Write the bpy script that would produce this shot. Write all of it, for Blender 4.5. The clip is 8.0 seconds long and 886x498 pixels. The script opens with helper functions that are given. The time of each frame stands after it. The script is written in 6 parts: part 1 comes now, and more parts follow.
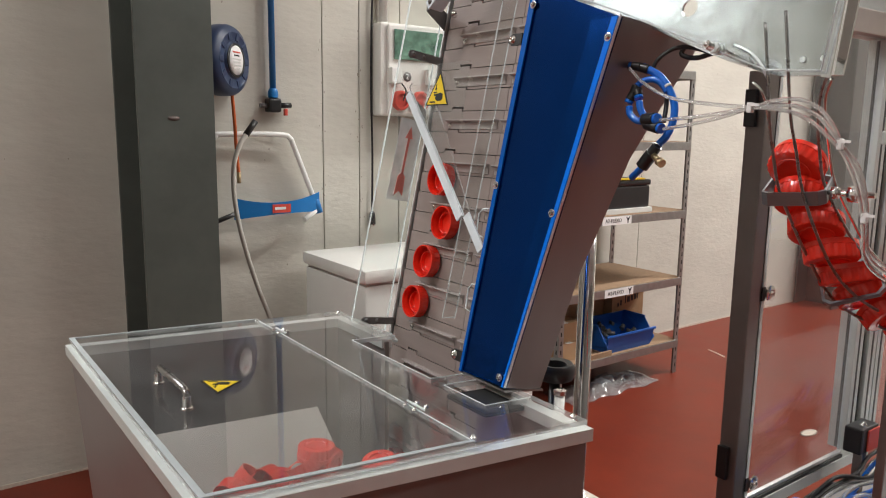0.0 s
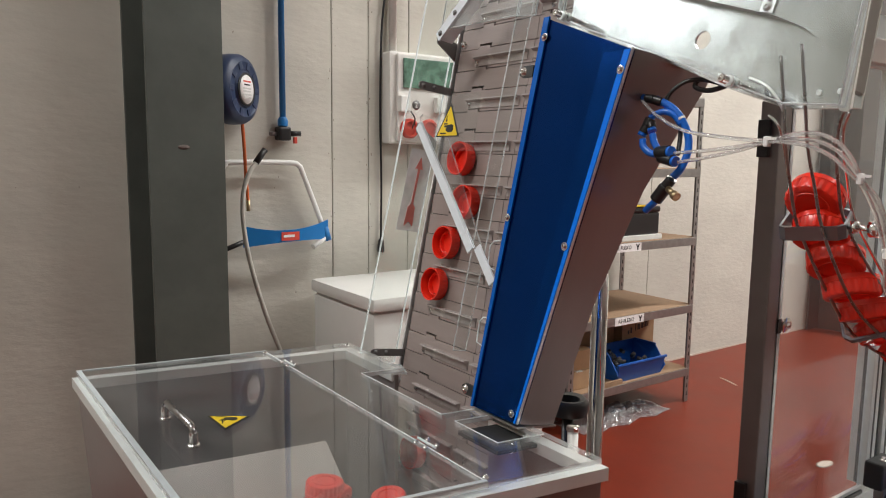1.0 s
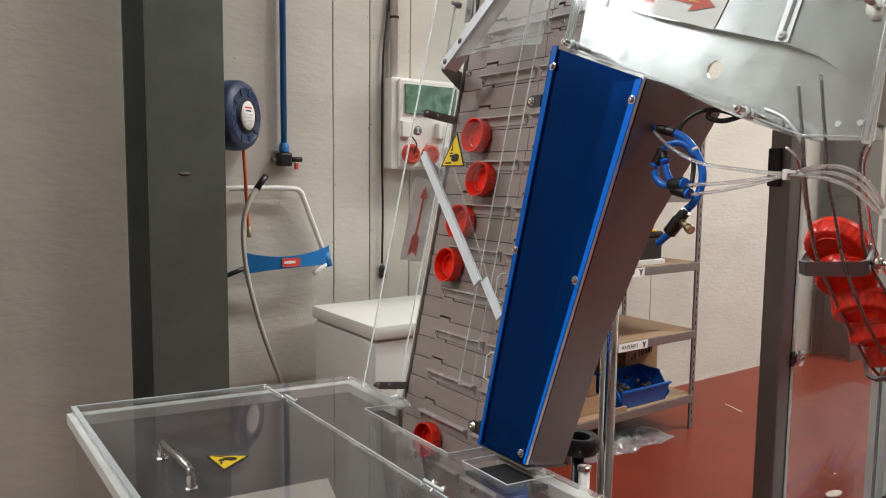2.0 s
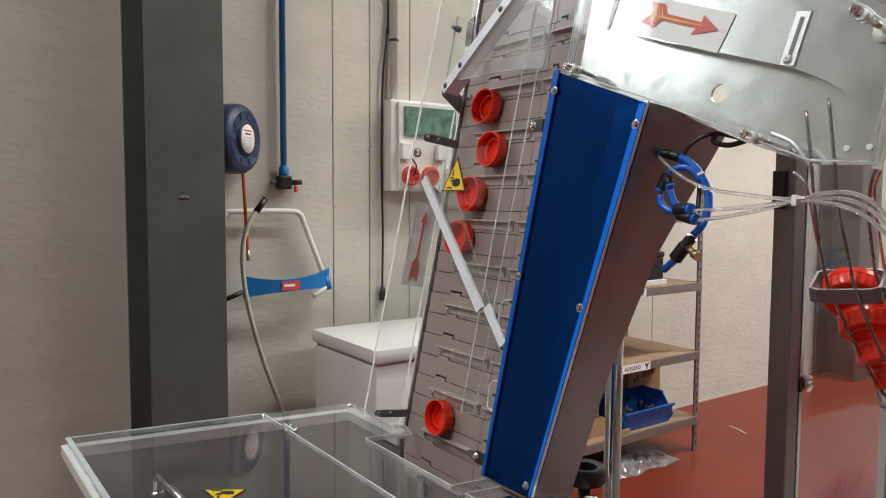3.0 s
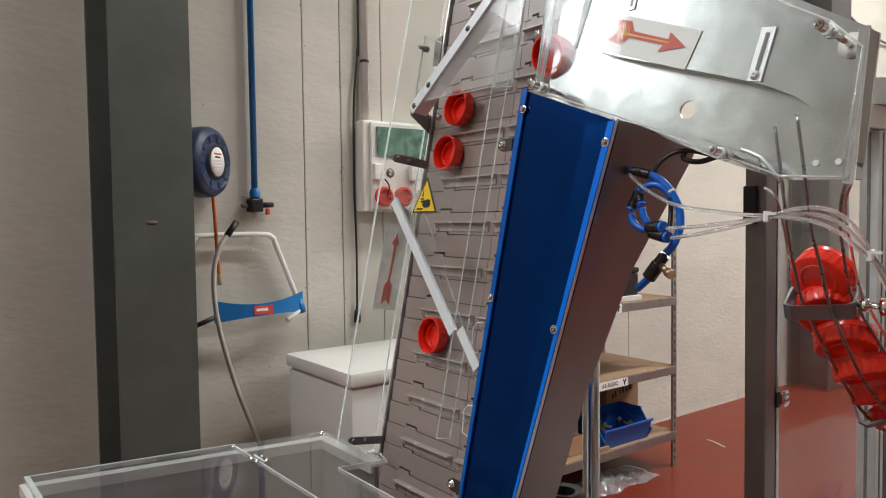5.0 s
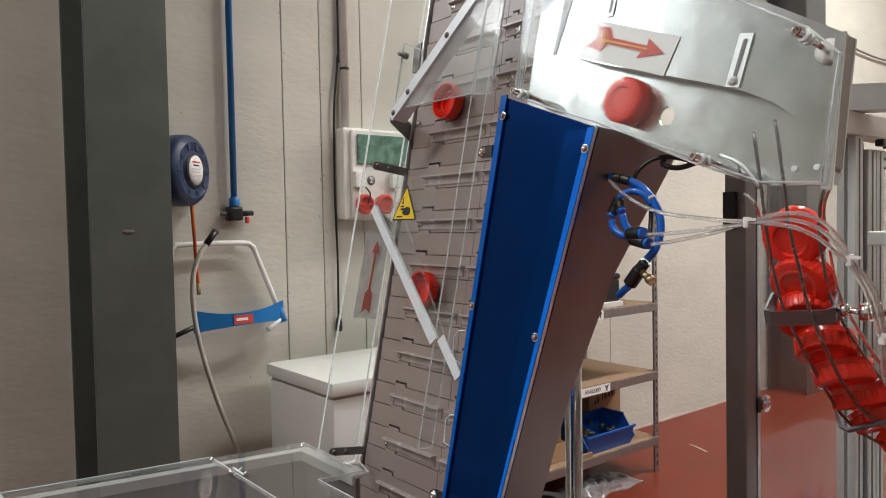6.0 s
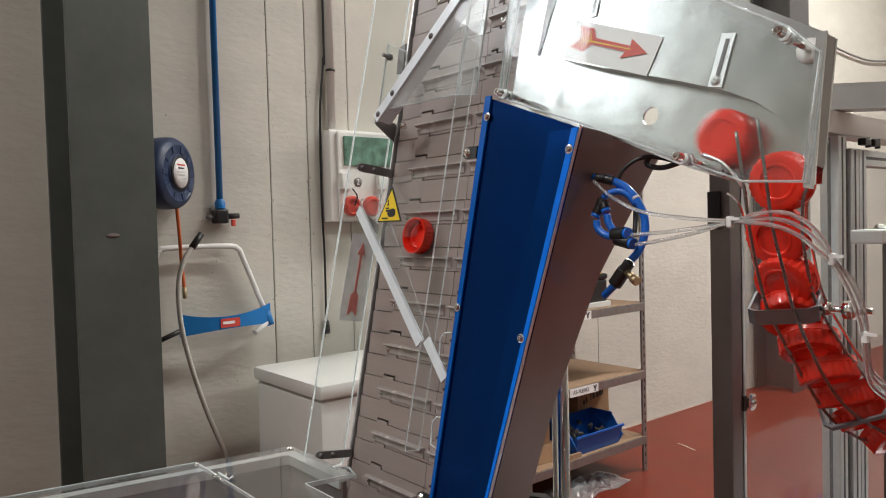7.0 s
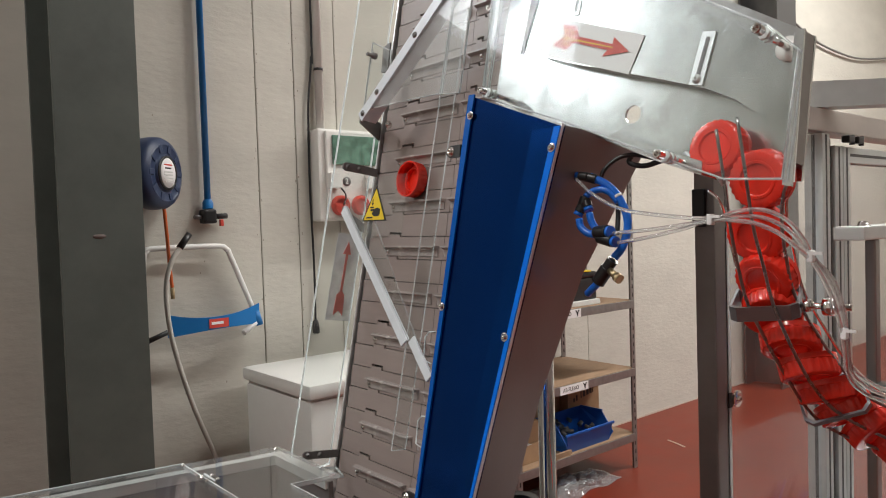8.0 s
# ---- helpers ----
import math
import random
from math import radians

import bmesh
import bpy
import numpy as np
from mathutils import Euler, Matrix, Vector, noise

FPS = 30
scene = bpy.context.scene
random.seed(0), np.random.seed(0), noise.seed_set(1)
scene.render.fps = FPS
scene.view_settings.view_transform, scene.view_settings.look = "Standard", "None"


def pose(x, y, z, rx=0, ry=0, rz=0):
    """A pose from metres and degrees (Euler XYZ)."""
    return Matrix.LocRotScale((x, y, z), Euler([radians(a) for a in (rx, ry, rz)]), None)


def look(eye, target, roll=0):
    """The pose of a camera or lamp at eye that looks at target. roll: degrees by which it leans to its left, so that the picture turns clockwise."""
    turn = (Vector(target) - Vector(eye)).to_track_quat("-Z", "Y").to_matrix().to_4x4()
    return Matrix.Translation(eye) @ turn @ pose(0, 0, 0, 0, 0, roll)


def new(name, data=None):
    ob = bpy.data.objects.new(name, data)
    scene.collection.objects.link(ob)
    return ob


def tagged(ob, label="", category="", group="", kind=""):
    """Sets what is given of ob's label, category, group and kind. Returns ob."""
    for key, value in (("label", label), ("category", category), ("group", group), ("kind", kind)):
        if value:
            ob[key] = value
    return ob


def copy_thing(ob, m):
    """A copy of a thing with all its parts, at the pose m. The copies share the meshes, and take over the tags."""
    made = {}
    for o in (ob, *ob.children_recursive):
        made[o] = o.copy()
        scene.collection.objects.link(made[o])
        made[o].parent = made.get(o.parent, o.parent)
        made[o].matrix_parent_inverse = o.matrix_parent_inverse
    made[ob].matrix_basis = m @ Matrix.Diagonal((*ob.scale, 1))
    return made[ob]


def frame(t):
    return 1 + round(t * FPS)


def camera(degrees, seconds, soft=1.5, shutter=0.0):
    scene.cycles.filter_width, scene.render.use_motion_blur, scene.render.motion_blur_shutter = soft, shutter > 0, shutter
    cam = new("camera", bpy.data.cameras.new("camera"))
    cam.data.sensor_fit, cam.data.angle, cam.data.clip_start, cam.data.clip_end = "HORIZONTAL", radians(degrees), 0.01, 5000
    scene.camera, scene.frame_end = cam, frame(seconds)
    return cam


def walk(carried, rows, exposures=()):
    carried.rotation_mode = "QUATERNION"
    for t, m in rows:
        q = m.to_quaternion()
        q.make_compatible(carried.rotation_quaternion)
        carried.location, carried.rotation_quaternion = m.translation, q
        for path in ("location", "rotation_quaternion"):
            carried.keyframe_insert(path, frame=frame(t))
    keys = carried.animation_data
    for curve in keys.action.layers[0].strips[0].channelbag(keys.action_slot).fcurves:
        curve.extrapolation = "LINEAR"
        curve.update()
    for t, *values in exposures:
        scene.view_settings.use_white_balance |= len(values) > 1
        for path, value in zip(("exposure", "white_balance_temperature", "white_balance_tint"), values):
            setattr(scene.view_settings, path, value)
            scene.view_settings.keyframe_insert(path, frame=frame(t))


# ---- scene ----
cam = camera(62.7, 8.0, soft=1.0, shutter=0.5)
PATH = [
    (0, (-0.001, 0.061, 1.483), (1.16, 1.657, 1.157), 0.8),
    (0.5, (0.001, 0.066, 1.487), (1.156, 1.673, 1.196), 0.8),
    (1, (0.004, 0.076, 1.493), (1.152, 1.693, 1.235), 0.7),
    (1.5, (0.009, 0.093, 1.499), (1.159, 1.714, 1.272), 0.7),
    (3, (0.023, 0.124, 1.513), (1.177, 1.751, 1.372), 0.3),
    (3.5, (0.031, 0.131, 1.514), (1.191, 1.756, 1.393), 0.1),
    (4, (0.043, 0.136, 1.514), (1.213, 1.754, 1.409), -0.3),
    (4.5, (0.041, 0.135, 1.516), (1.228, 1.742, 1.417), -0.6),
    (6, (0.051, 0.143, 1.517), (1.299, 1.704, 1.447), -1.1),
    (6.5, (0.054, 0.143, 1.517), (1.313, 1.696, 1.448), -1.4),
    (7, (0.057, 0.143, 1.517), (1.33, 1.684, 1.45), -1.5),
    (7.5, (0.061, 0.143, 1.517), (1.344, 1.676, 1.447), -1.7),
    (8, (0.066, 0.137, 1.517), (1.357, 1.663, 1.446), -1.8),
]
walk(cam, [(t, look(eye, target, roll)) for t, eye, target, roll in PATH], [(0.0, 0.22), (1.5, 0.14), (4.0, 0.05), (6.5, 0.0), (8.0, 0.0)])

# ---------------------------------------------------------------- light
world = bpy.data.worlds.new("hall_air")
scene.world = world
world.use_nodes = True
world.node_tree.nodes["Background"].inputs[0].default_value = (0.95, 0.97, 1.0, 1)
world.node_tree.nodes["Background"].inputs[1].default_value = 0.014
scene.view_settings.exposure = 0.0

# the last lamp is unseen, added to brighten the belt and left wall
LAMPS = [(3.6, 1.5, 0.70), (6.8, 1.3, 2.05), (3.6, -1.8, 0.35), (6.8, -1.8, 0.8), (-2.0, 0.5, 0.75)]
LAMP_Z, LAMP_POWER = 5.2, 110.0
WINDOW_POWER = 54.0


# ---------------------------------------------------------------- materials
def mat(name, color, rough=0.5, metal=0.0, vary=0.12, scale=6.0, bump=0.0, bump_scale=120.0, stretch=(1, 1, 1), coat=0.0,
        trans=0.0, ior=1.5, stains=0.0, emit=None, island=0.0):
    m = bpy.data.materials.new(name)
    m.use_nodes = True
    nt = m.node_tree
    b = nt.nodes["Principled BSDF"]
    b.inputs["Roughness"].default_value = rough
    b.inputs["Metallic"].default_value = metal
    b.inputs["IOR"].default_value = ior
    b.inputs["Coat Weight"].default_value = coat
    b.inputs["Coat Roughness"].default_value = 0.08
    b.inputs["Transmission Weight"].default_value = trans
    if emit:
        b.inputs["Emission Color"].default_value = (*color, 1)
        b.inputs["Emission Strength"].default_value = emit
    tc = nt.nodes.new("ShaderNodeTexCoord")
    mp = nt.nodes.new("ShaderNodeMapping")
    mp.inputs["Scale"].default_value = stretch
    nt.links.new(tc.outputs["Object"], mp.inputs[0])
    n = nt.nodes.new("ShaderNodeTexNoise")
    n.inputs["Scale"].default_value = scale
    n.inputs["Detail"].default_value = 6
    n.inputs["Roughness"].default_value = 0.62
    nt.links.new(mp.outputs[0], n.inputs["Vector"])
    ramp = nt.nodes.new("ShaderNodeMapRange")
    ramp.inputs[1].default_value, ramp.inputs[2].default_value = 0.3, 0.7
    ramp.inputs[3].default_value, ramp.inputs[4].default_value = 1 - vary, 1 + vary
    nt.links.new(n.outputs[0], ramp.inputs[0])
    hsv = nt.nodes.new("ShaderNodeHueSaturation")
    hsv.inputs["Color"].default_value = (*color, 1)
    nt.links.new(ramp.outputs[0], hsv.inputs["Value"])
    last = hsv.outputs[0]
    if island:
        oi = nt.nodes.new("ShaderNodeObjectInfo")
        r2 = nt.nodes.new("ShaderNodeMapRange")
        r2.inputs[3].default_value, r2.inputs[4].default_value = 1 - island, 1 + island
        nt.links.new(oi.outputs["Random"], r2.inputs[0])
        h2 = nt.nodes.new("ShaderNodeHueSaturation")
        nt.links.new(last, h2.inputs["Color"])
        nt.links.new(r2.outputs[0], h2.inputs["Value"])
        last = h2.outputs[0]
    if stains:
        n2 = nt.nodes.new("ShaderNodeTexNoise")
        n2.inputs["Scale"].default_value = scale * 0.22
        n2.inputs["Detail"].default_value = 9
        n2.inputs["Roughness"].default_value = 0.7
        nt.links.new(mp.outputs[0], n2.inputs["Vector"])
        r3 = nt.nodes.new("ShaderNodeMapRange")
        r3.inputs[1].default_value, r3.inputs[2].default_value = 0.42, 0.72
        r3.inputs[3].default_value, r3.inputs[4].default_value = 1.0, 1.0 - stains
        nt.links.new(n2.outputs[0], r3.inputs[0])
        h3 = nt.nodes.new("ShaderNodeHueSaturation")
        nt.links.new(last, h3.inputs["Color"])
        nt.links.new(r3.outputs[0], h3.inputs["Value"])
        last = h3.outputs[0]
    nt.links.new(last, b.inputs["Base Color"])
    rr = nt.nodes.new("ShaderNodeMapRange")
    rr.inputs[3].default_value, rr.inputs[4].default_value = max(0.02, rough * 0.8), min(1, rough * 1.2)
    nt.links.new(n.outputs[0], rr.inputs[0])
    nt.links.new(rr.outputs[0], b.inputs["Roughness"])
    if bump:
        n3 = nt.nodes.new("ShaderNodeTexNoise")
        n3.inputs["Scale"].default_value = bump_scale
        n3.inputs["Detail"].default_value = 5
        nt.links.new(mp.outputs[0], n3.inputs["Vector"])
        bp = nt.nodes.new("ShaderNodeBump")
        bp.inputs["Strength"].default_value = bump
        bp.inputs["Distance"].default_value = 0.004
        nt.links.new(n3.outputs[0], bp.inputs["Height"])
        nt.links.new(bp.outputs[0], b.inputs["Normal"])
    return m


def clear(name, tint=(0.97, 0.985, 0.98), gloss=0.035, rough=0.02, haze=0.0):
    """Thin clear sheet: lets light straight through, with a mirror gloss that grows at grazing angles."""
    m = bpy.data.materials.new(name)
    m.use_nodes = True
    nt = m.node_tree
    nt.nodes.remove(nt.nodes["Principled BSDF"])
    t = nt.nodes.new("ShaderNodeBsdfTransparent")
    t.inputs[0].default_value = (*tint, 1)
    g = nt.nodes.new("ShaderNodeBsdfGlossy")
    g.inputs["Roughness"].default_value = rough
    f = nt.nodes.new("ShaderNodeLayerWeight")
    f.inputs[0].default_value = 0.5
    pw = nt.nodes.new("ShaderNodeMath")
    pw.operation = "POWER"
    pw.inputs[1].default_value = 5.0
    nt.links.new(f.outputs["Facing"], pw.inputs[0])
    ma = nt.nodes.new("ShaderNodeMath")
    ma.operation = "MULTIPLY_ADD"
    ma.inputs[1].default_value, ma.inputs[2].default_value = 0.9, gloss
    nt.links.new(pw.outputs[0], ma.inputs[0])
    mx = nt.nodes.new("ShaderNodeMixShader")
    nt.links.new(ma.outputs[0], mx.inputs[0])
    nt.links.new(t.outputs[0], mx.inputs[1])
    nt.links.new(g.outputs[0], mx.inputs[2])
    last = mx
    if haze:
        d = nt.nodes.new("ShaderNodeBsdfDiffuse")
        d.inputs[0].default_value = (0.8, 0.82, 0.82, 1)
        n = nt.nodes.new("ShaderNodeTexNoise")
        n.inputs["Scale"].default_value = 9
        n.inputs["Detail"].default_value = 8
        tc = nt.nodes.new("ShaderNodeTexCoord")
        nt.links.new(tc.outputs["Object"], n.inputs["Vector"])
        r = nt.nodes.new("ShaderNodeMapRange")
        r.inputs[1].default_value, r.inputs[2].default_value = 0.3, 0.8
        r.inputs[3].default_value, r.inputs[4].default_value = haze * 0.3, haze * 1.7
        nt.links.new(n.outputs[0], r.inputs[0])
        m2 = nt.nodes.new("ShaderNodeMixShader")
        nt.links.new(r.outputs[0], m2.inputs[0])
        nt.links.new(mx.outputs[0], m2.inputs[1])
        nt.links.new(d.outputs[0], m2.inputs[2])
        last = m2
    nt.links.new(last.outputs[0], nt.nodes["Material Output"].inputs[0])
    return m


M_WALL = mat("wall_plaster", (0.566, 0.544, 0.480), 0.88, vary=0.05, scale=4, bump=0.6, bump_scale=30, stretch=(0.6, 1, 1.5), stains=0.12)
M_WALL2 = mat("dark_hall_tone", (0.17, 0.168, 0.16), 0.9, vary=0.05, scale=2)
M_JOINT = mat("joint_dark", (0.10, 0.085, 0.07), 0.95, vary=0.3, scale=40)
M_FLOOR = mat("red_floor_paint", (0.158, 0.0240, 0.0112), 0.34, vary=0.10, scale=5, bump=0.05, bump_scale=30, stains=0.22)
M_FLOOR.node_tree.nodes["Principled BSDF"].inputs["Specular IOR Level"].default_value = 0.2
M_CHIP = mat("bare_concrete_chip", (0.55, 0.47, 0.40), 0.8, scale=60)
M_CEIL = mat("ceiling_sheet", (0.62, 0.62, 0.60), 0.8, vary=0.05)
M_COLUMN = mat("column_grey_paint", (0.078, 0.087, 0.077), 0.45, vary=0.10, scale=8, stains=0.25, bump=0.06, bump_scale=60)
M_RUST = mat("red_smear", (0.105, 0.080, 0.072), 0.7, scale=80, vary=0.4)
M_STEEL = mat("brushed_stainless", (0.34, 0.325, 0.32), 0.36, 0.9, vary=0.05, scale=20)
M_FLANK = mat("brown_grey_stainless", (0.285, 0.245, 0.240), 0.34, 0.6, vary=0.06, scale=10, stretch=(1, 1, 0.12), bump=0.05, bump_scale=60)
M_HOPPER = mat("satin_hopper_steel", (0.275, 0.248, 0.240), 0.36, 0.45, vary=0.08, scale=6, stains=0.12)
M_SLIDE = mat("bright_sheet", (0.72, 0.70, 0.66), 0.24, 0.6, vary=0.06, scale=6, bump=0.12, bump_scale=7, stretch=(2.5, 0.3, 1))
M_STEEL_D = mat("dark_stainless", (0.33, 0.31, 0.30), 0.34, 1.0, vary=0.08, scale=12)
M_ALU = mat("brushed_aluminium", (0.72, 0.735, 0.735), 0.23, 1.0, vary=0.12, scale=14, stains=0.22, bump=0.26, bump_scale=13)
M_POST = mat("dark_square_tube", (0.25, 0.225, 0.215), 0.34, 0.75, vary=0.08, scale=10)
M_CLIP = mat("blue_grey_clip", (0.27, 0.29, 0.31), 0.4, 0.9, vary=0.06, scale=30)
M_WIRE = mat("dark_wire", (0.36, 0.345, 0.335), 0.28, 1.0, vary=0.06, scale=40)
M_ALU_P = mat("anodised_profile", (0.72, 0.75, 0.73), 0.42, 0.4, vary=0.05, scale=20)
M_ALU_W = mat("satin_aluminium_bar", (0.83, 0.84, 0.85), 0.38, 0.85, vary=0.06, scale=40)
M_RAIL = mat("satin_rail_steel", (0.58, 0.53, 0.49), 0.38, 0.35, vary=0.06, scale=14)
M_CHROME = mat("polished_steel", (0.80, 0.79, 0.77), 0.12, 1.0, vary=0.04)
M_BELT = mat("belt_plastic", (0.292, 0.236, 0.217), 0.34, vary=0.07, scale=30, bump=0.10, bump_scale=260, island=0.05, stretch=(0.12, 2.2, 1))
# paler than the belt, with the ledges' highlight put into the colour
M_CLEAT = mat("cleat_plastic", (0.40, 0.355, 0.335), 0.26, vary=0.08, scale=30)
M_SLOT = mat("belt_gap", (0.035, 0.029, 0.027), 0.9)
M_RED = mat("red_cap_plastic", (0.80, 0.030, 0.013), 0.22, vary=0.05, scale=30, coat=0.2)
M_RED.node_tree.nodes["Principled BSDF"].inputs["Subsurface Weight"].default_value = 0.28
M_RED.node_tree.nodes["Principled BSDF"].inputs["Subsurface Radius"].default_value = (0.02, 0.004, 0.002)
M_BLUE = mat("blue_film_panel", (0.0004, 0.031, 0.170), 0.14, 0.85, vary=0.12, scale=4, bump=0.10, bump_scale=6, stains=0.15)
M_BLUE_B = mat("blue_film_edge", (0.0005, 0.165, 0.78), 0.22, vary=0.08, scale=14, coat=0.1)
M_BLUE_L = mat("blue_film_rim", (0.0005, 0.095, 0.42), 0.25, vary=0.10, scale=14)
M_BLUE_M = mat("blue_film_fold", (0.0005, 0.039, 0.205), 0.2, 0.85, vary=0.12, scale=9)
for m in (M_BLUE, M_BLUE_B, M_BLUE_L, M_BLUE_M):
    m.node_tree.nodes["Principled BSDF"].inputs["Specular IOR Level"].default_value = 0.2
# diffuse haze here stands in for reflections on the clear sheets
M_HAZY = clear("reflection_haze", haze=0.16)
M_RIM = clear("acrylic_edge_glow", gloss=0.12, haze=0.42)
M_SOFT = clear("soft_acrylic_edge", haze=0.35)
M_STICKER_T = clear("translucent_sticker", gloss=0.02, haze=0.62)
M_BARW = mat("white_film_bar", (0.70, 0.74, 0.78), 0.3, vary=0.06, scale=30)
M_CLEAR = clear("clear_acrylic", gloss=0.025, haze=0.022)
M_LID = clear("lid_acrylic", (0.94, 0.94, 0.94), gloss=0.05, haze=0.025)
M_PANE = clear("cabin_acrylic", (0.95, 0.95, 0.95), gloss=0.05, haze=0.035)
M_EDGE = mat("frosted_acrylic_edge", (0.74, 0.79, 0.79), 0.35, vary=0.12, scale=40)
M_LIDEDGE = mat("lid_edge_acrylic", (0.42, 0.46, 0.47), 0.3, vary=0.1, scale=40)
M_RUBBER = mat("black_rubber", (0.018, 0.018, 0.018), 0.6, vary=0.2, scale=60)
M_BLACK = mat("black_plastic", (0.015, 0.015, 0.016), 0.35, vary=0.2)
M_BRACKET = mat("grey_bracket", (0.18, 0.172, 0.168), 0.42, 0.3, vary=0.1, scale=30)
M_WHITE = mat("white_enamel", (0.80, 0.80, 0.77), 0.32, vary=0.03, scale=4, stains=0.06)
M_WPLASTIC = mat("white_plastic", (0.76, 0.74, 0.70), 0.45, vary=0.03)
M_STICKER = mat("sticker_white", (0.86, 0.85, 0.84), 0.4, vary=0.03)
M_ARROW = mat("sticker_red", (0.64, 0.07, 0.045), 0.45, vary=0.06, scale=40)
M_YELLOW = mat("sticker_yellow", (0.82, 0.58, 0.02), 0.4, vary=0.04)
M_INK = mat("sticker_black", (0.012, 0.012, 0.012), 0.5)
M_NAVY = mat("navy_plastic", (0.022, 0.040, 0.095), 0.42, vary=0.12, scale=25, bump=0.05)
M_PIPE = mat("blue_pipe", (0.008, 0.165, 0.46), 0.35, vary=0.06)
M_TUBE = mat("blue_air_tube", (0.006, 0.16, 0.74), 0.28, vary=0.05, coat=0.3)
M_CTUBE = mat("clear_air_tube", (0.86, 0.87, 0.87), 0.10, vary=0.03, trans=0.75, ior=1.3)
M_ORANGE = mat("orange_hose", (0.62, 0.13, 0.03), 0.5)
M_GHOSE = mat("grey_hose", (0.50, 0.48, 0.43), 0.5, vary=0.08)
M_GREEN = mat("green_window", (0.13, 0.24, 0.18), 0.15, vary=0.55, scale=22, coat=0.5)
M_WOOD = mat("chipboard", (0.27, 0.17, 0.10), 0.75, vary=0.14, scale=28, bump=0.08)
M_GALV = mat("galvanised", (0.35, 0.35, 0.34), 0.45, 0.85, vary=0.12, scale=26)
M_CARD = mat("cardboard", (0.38, 0.235, 0.13), 0.85, vary=0.08, scale=20)
M_BIN = mat("blue_bin", (0.008, 0.085, 0.36), 0.38, vary=0.08)
M_FILM = clear("plastic_film", (0.70, 0.79, 0.93), gloss=0.05, rough=0.22, haze=0.14)
M_BRASS = mat("brass", (0.44, 0.34, 0.20), 0.38, 1.0)
M_LAMP = mat("lamp_panel", (1.0, 0.98, 0.95), 0.5, emit=14.0, vary=0)
M_PAPER = mat("grey_label", (0.62, 0.62, 0.60), 0.6, vary=0.08)
M_FAINT = mat("pale_sticker_red", (0.72, 0.26, 0.22), 0.5, vary=0.08, scale=40)
M_DGREY = mat("dark_grey_paint", (0.055, 0.053, 0.052), 0.4, vary=0.12, scale=14)

# ---------------------------------------------------------------- mesh helpers


def thing(name, label, category, at=(0, 0, 0), group="", kind=""):
    e = new(name)
    e.empty_display_size = 0.05
    e.location = at
    return tagged(e, label, category, group, kind)


def mesh(name, bm, mats, smooth=False):
    me = bpy.data.meshes.new(name)
    bmesh.ops.recalc_face_normals(bm, faces=bm.faces[:])
    bm.to_mesh(me)
    bm.free()
    for m in (mats if isinstance(mats, (list, tuple)) else [mats]):
        me.materials.append(m)
    if smooth:
        for p in me.polygons:
            p.use_smooth = True
        me.set_sharp_from_angle(angle=radians(40))
    return me


def part(name, bm, mats, parent=None, label="", smooth=False, shadow=True):
    """One mesh, given in world places, under a thing or a part."""
    ob = new(name, mesh(name, bm, mats, smooth))
    if parent:
        ob.parent = parent
        if parent.parent is None and parent.data is None:
            ob.matrix_parent_inverse = Matrix.Translation(-Vector(parent.location))
    ob.visible_shadow = shadow
    if label:
        ob["label"] = label
    return ob


def solo(name, bm, mats, label, category, kind="", group="", smooth=False, shadow=True):
    return tagged(part(name, bm, mats, None, "", smooth, shadow), label, category, group, kind)


def box(bm, a, b, bevel=0.0, m=None, mi=0):
    """A box between two corners, turned by m."""
    lo = [min(p, q) for p, q in zip(a, b)]
    hi = [max(p, q) for p, q in zip(a, b)]
    t = bmesh.new()
    bmesh.ops.create_cube(t, size=1)
    for v in t.verts:
        v.co = Vector([lo[i] + (v.co[i] + 0.5) * (hi[i] - lo[i]) for i in range(3)])
    if bevel:
        bmesh.ops.bevel(t, geom=t.edges[:], offset=bevel, segments=2, affect="EDGES", profile=0.6)
    join(bm, t, m, mi)
    return bm


def join(bm, t, m=None, mi=0):
    made = {}
    for v in t.verts:
        made[v] = bm.verts.new(m @ v.co if m else v.co)
    for f in t.faces:
        g = bm.faces.new([made[v] for v in f.verts])
        g.material_index = mi if mi else f.material_index
        g.smooth = f.smooth
    t.free()


def B():
    return bmesh.new()


def prism(bm, pts, off, mi=0, side=None):
    """A plate: a polygon pts and the same polygon moved by off. side: material of its rim."""
    off = Vector(off)
    a = [bm.verts.new(Vector(p)) for p in pts]
    b = [bm.verts.new(Vector(p) + off) for p in pts]
    f1, f2 = bm.faces.new(a), bm.faces.new(b[::-1])
    f1.material_index = f2.material_index = mi
    n = len(pts)
    for i in range(n):
        f = bm.faces.new([a[i], b[i], b[(i + 1) % n], a[(i + 1) % n]])
        f.material_index = mi if side is None else side
    return bm


def smoothline(pts, n=8):
    """A soft curve through points."""
    p = [Vector(q) for q in pts]
    if len(p) < 3:
        return p
    out = []
    q = [p[0] * 2 - p[1]] + p + [p[-1] * 2 - p[-2]]
    for i in range(1, len(q) - 2):
        for k in range(n):
            t = k / n
            out.append(0.5 * (2 * q[i] + (q[i + 1] - q[i - 1]) * t + (2 * q[i - 1] - 5 * q[i] + 4 * q[i + 1] - q[i + 2]) * t * t
                              + (3 * q[i] - q[i - 1] - 3 * q[i + 1] + q[i + 2]) * t ** 3))
    out.append(p[-1])
    return out


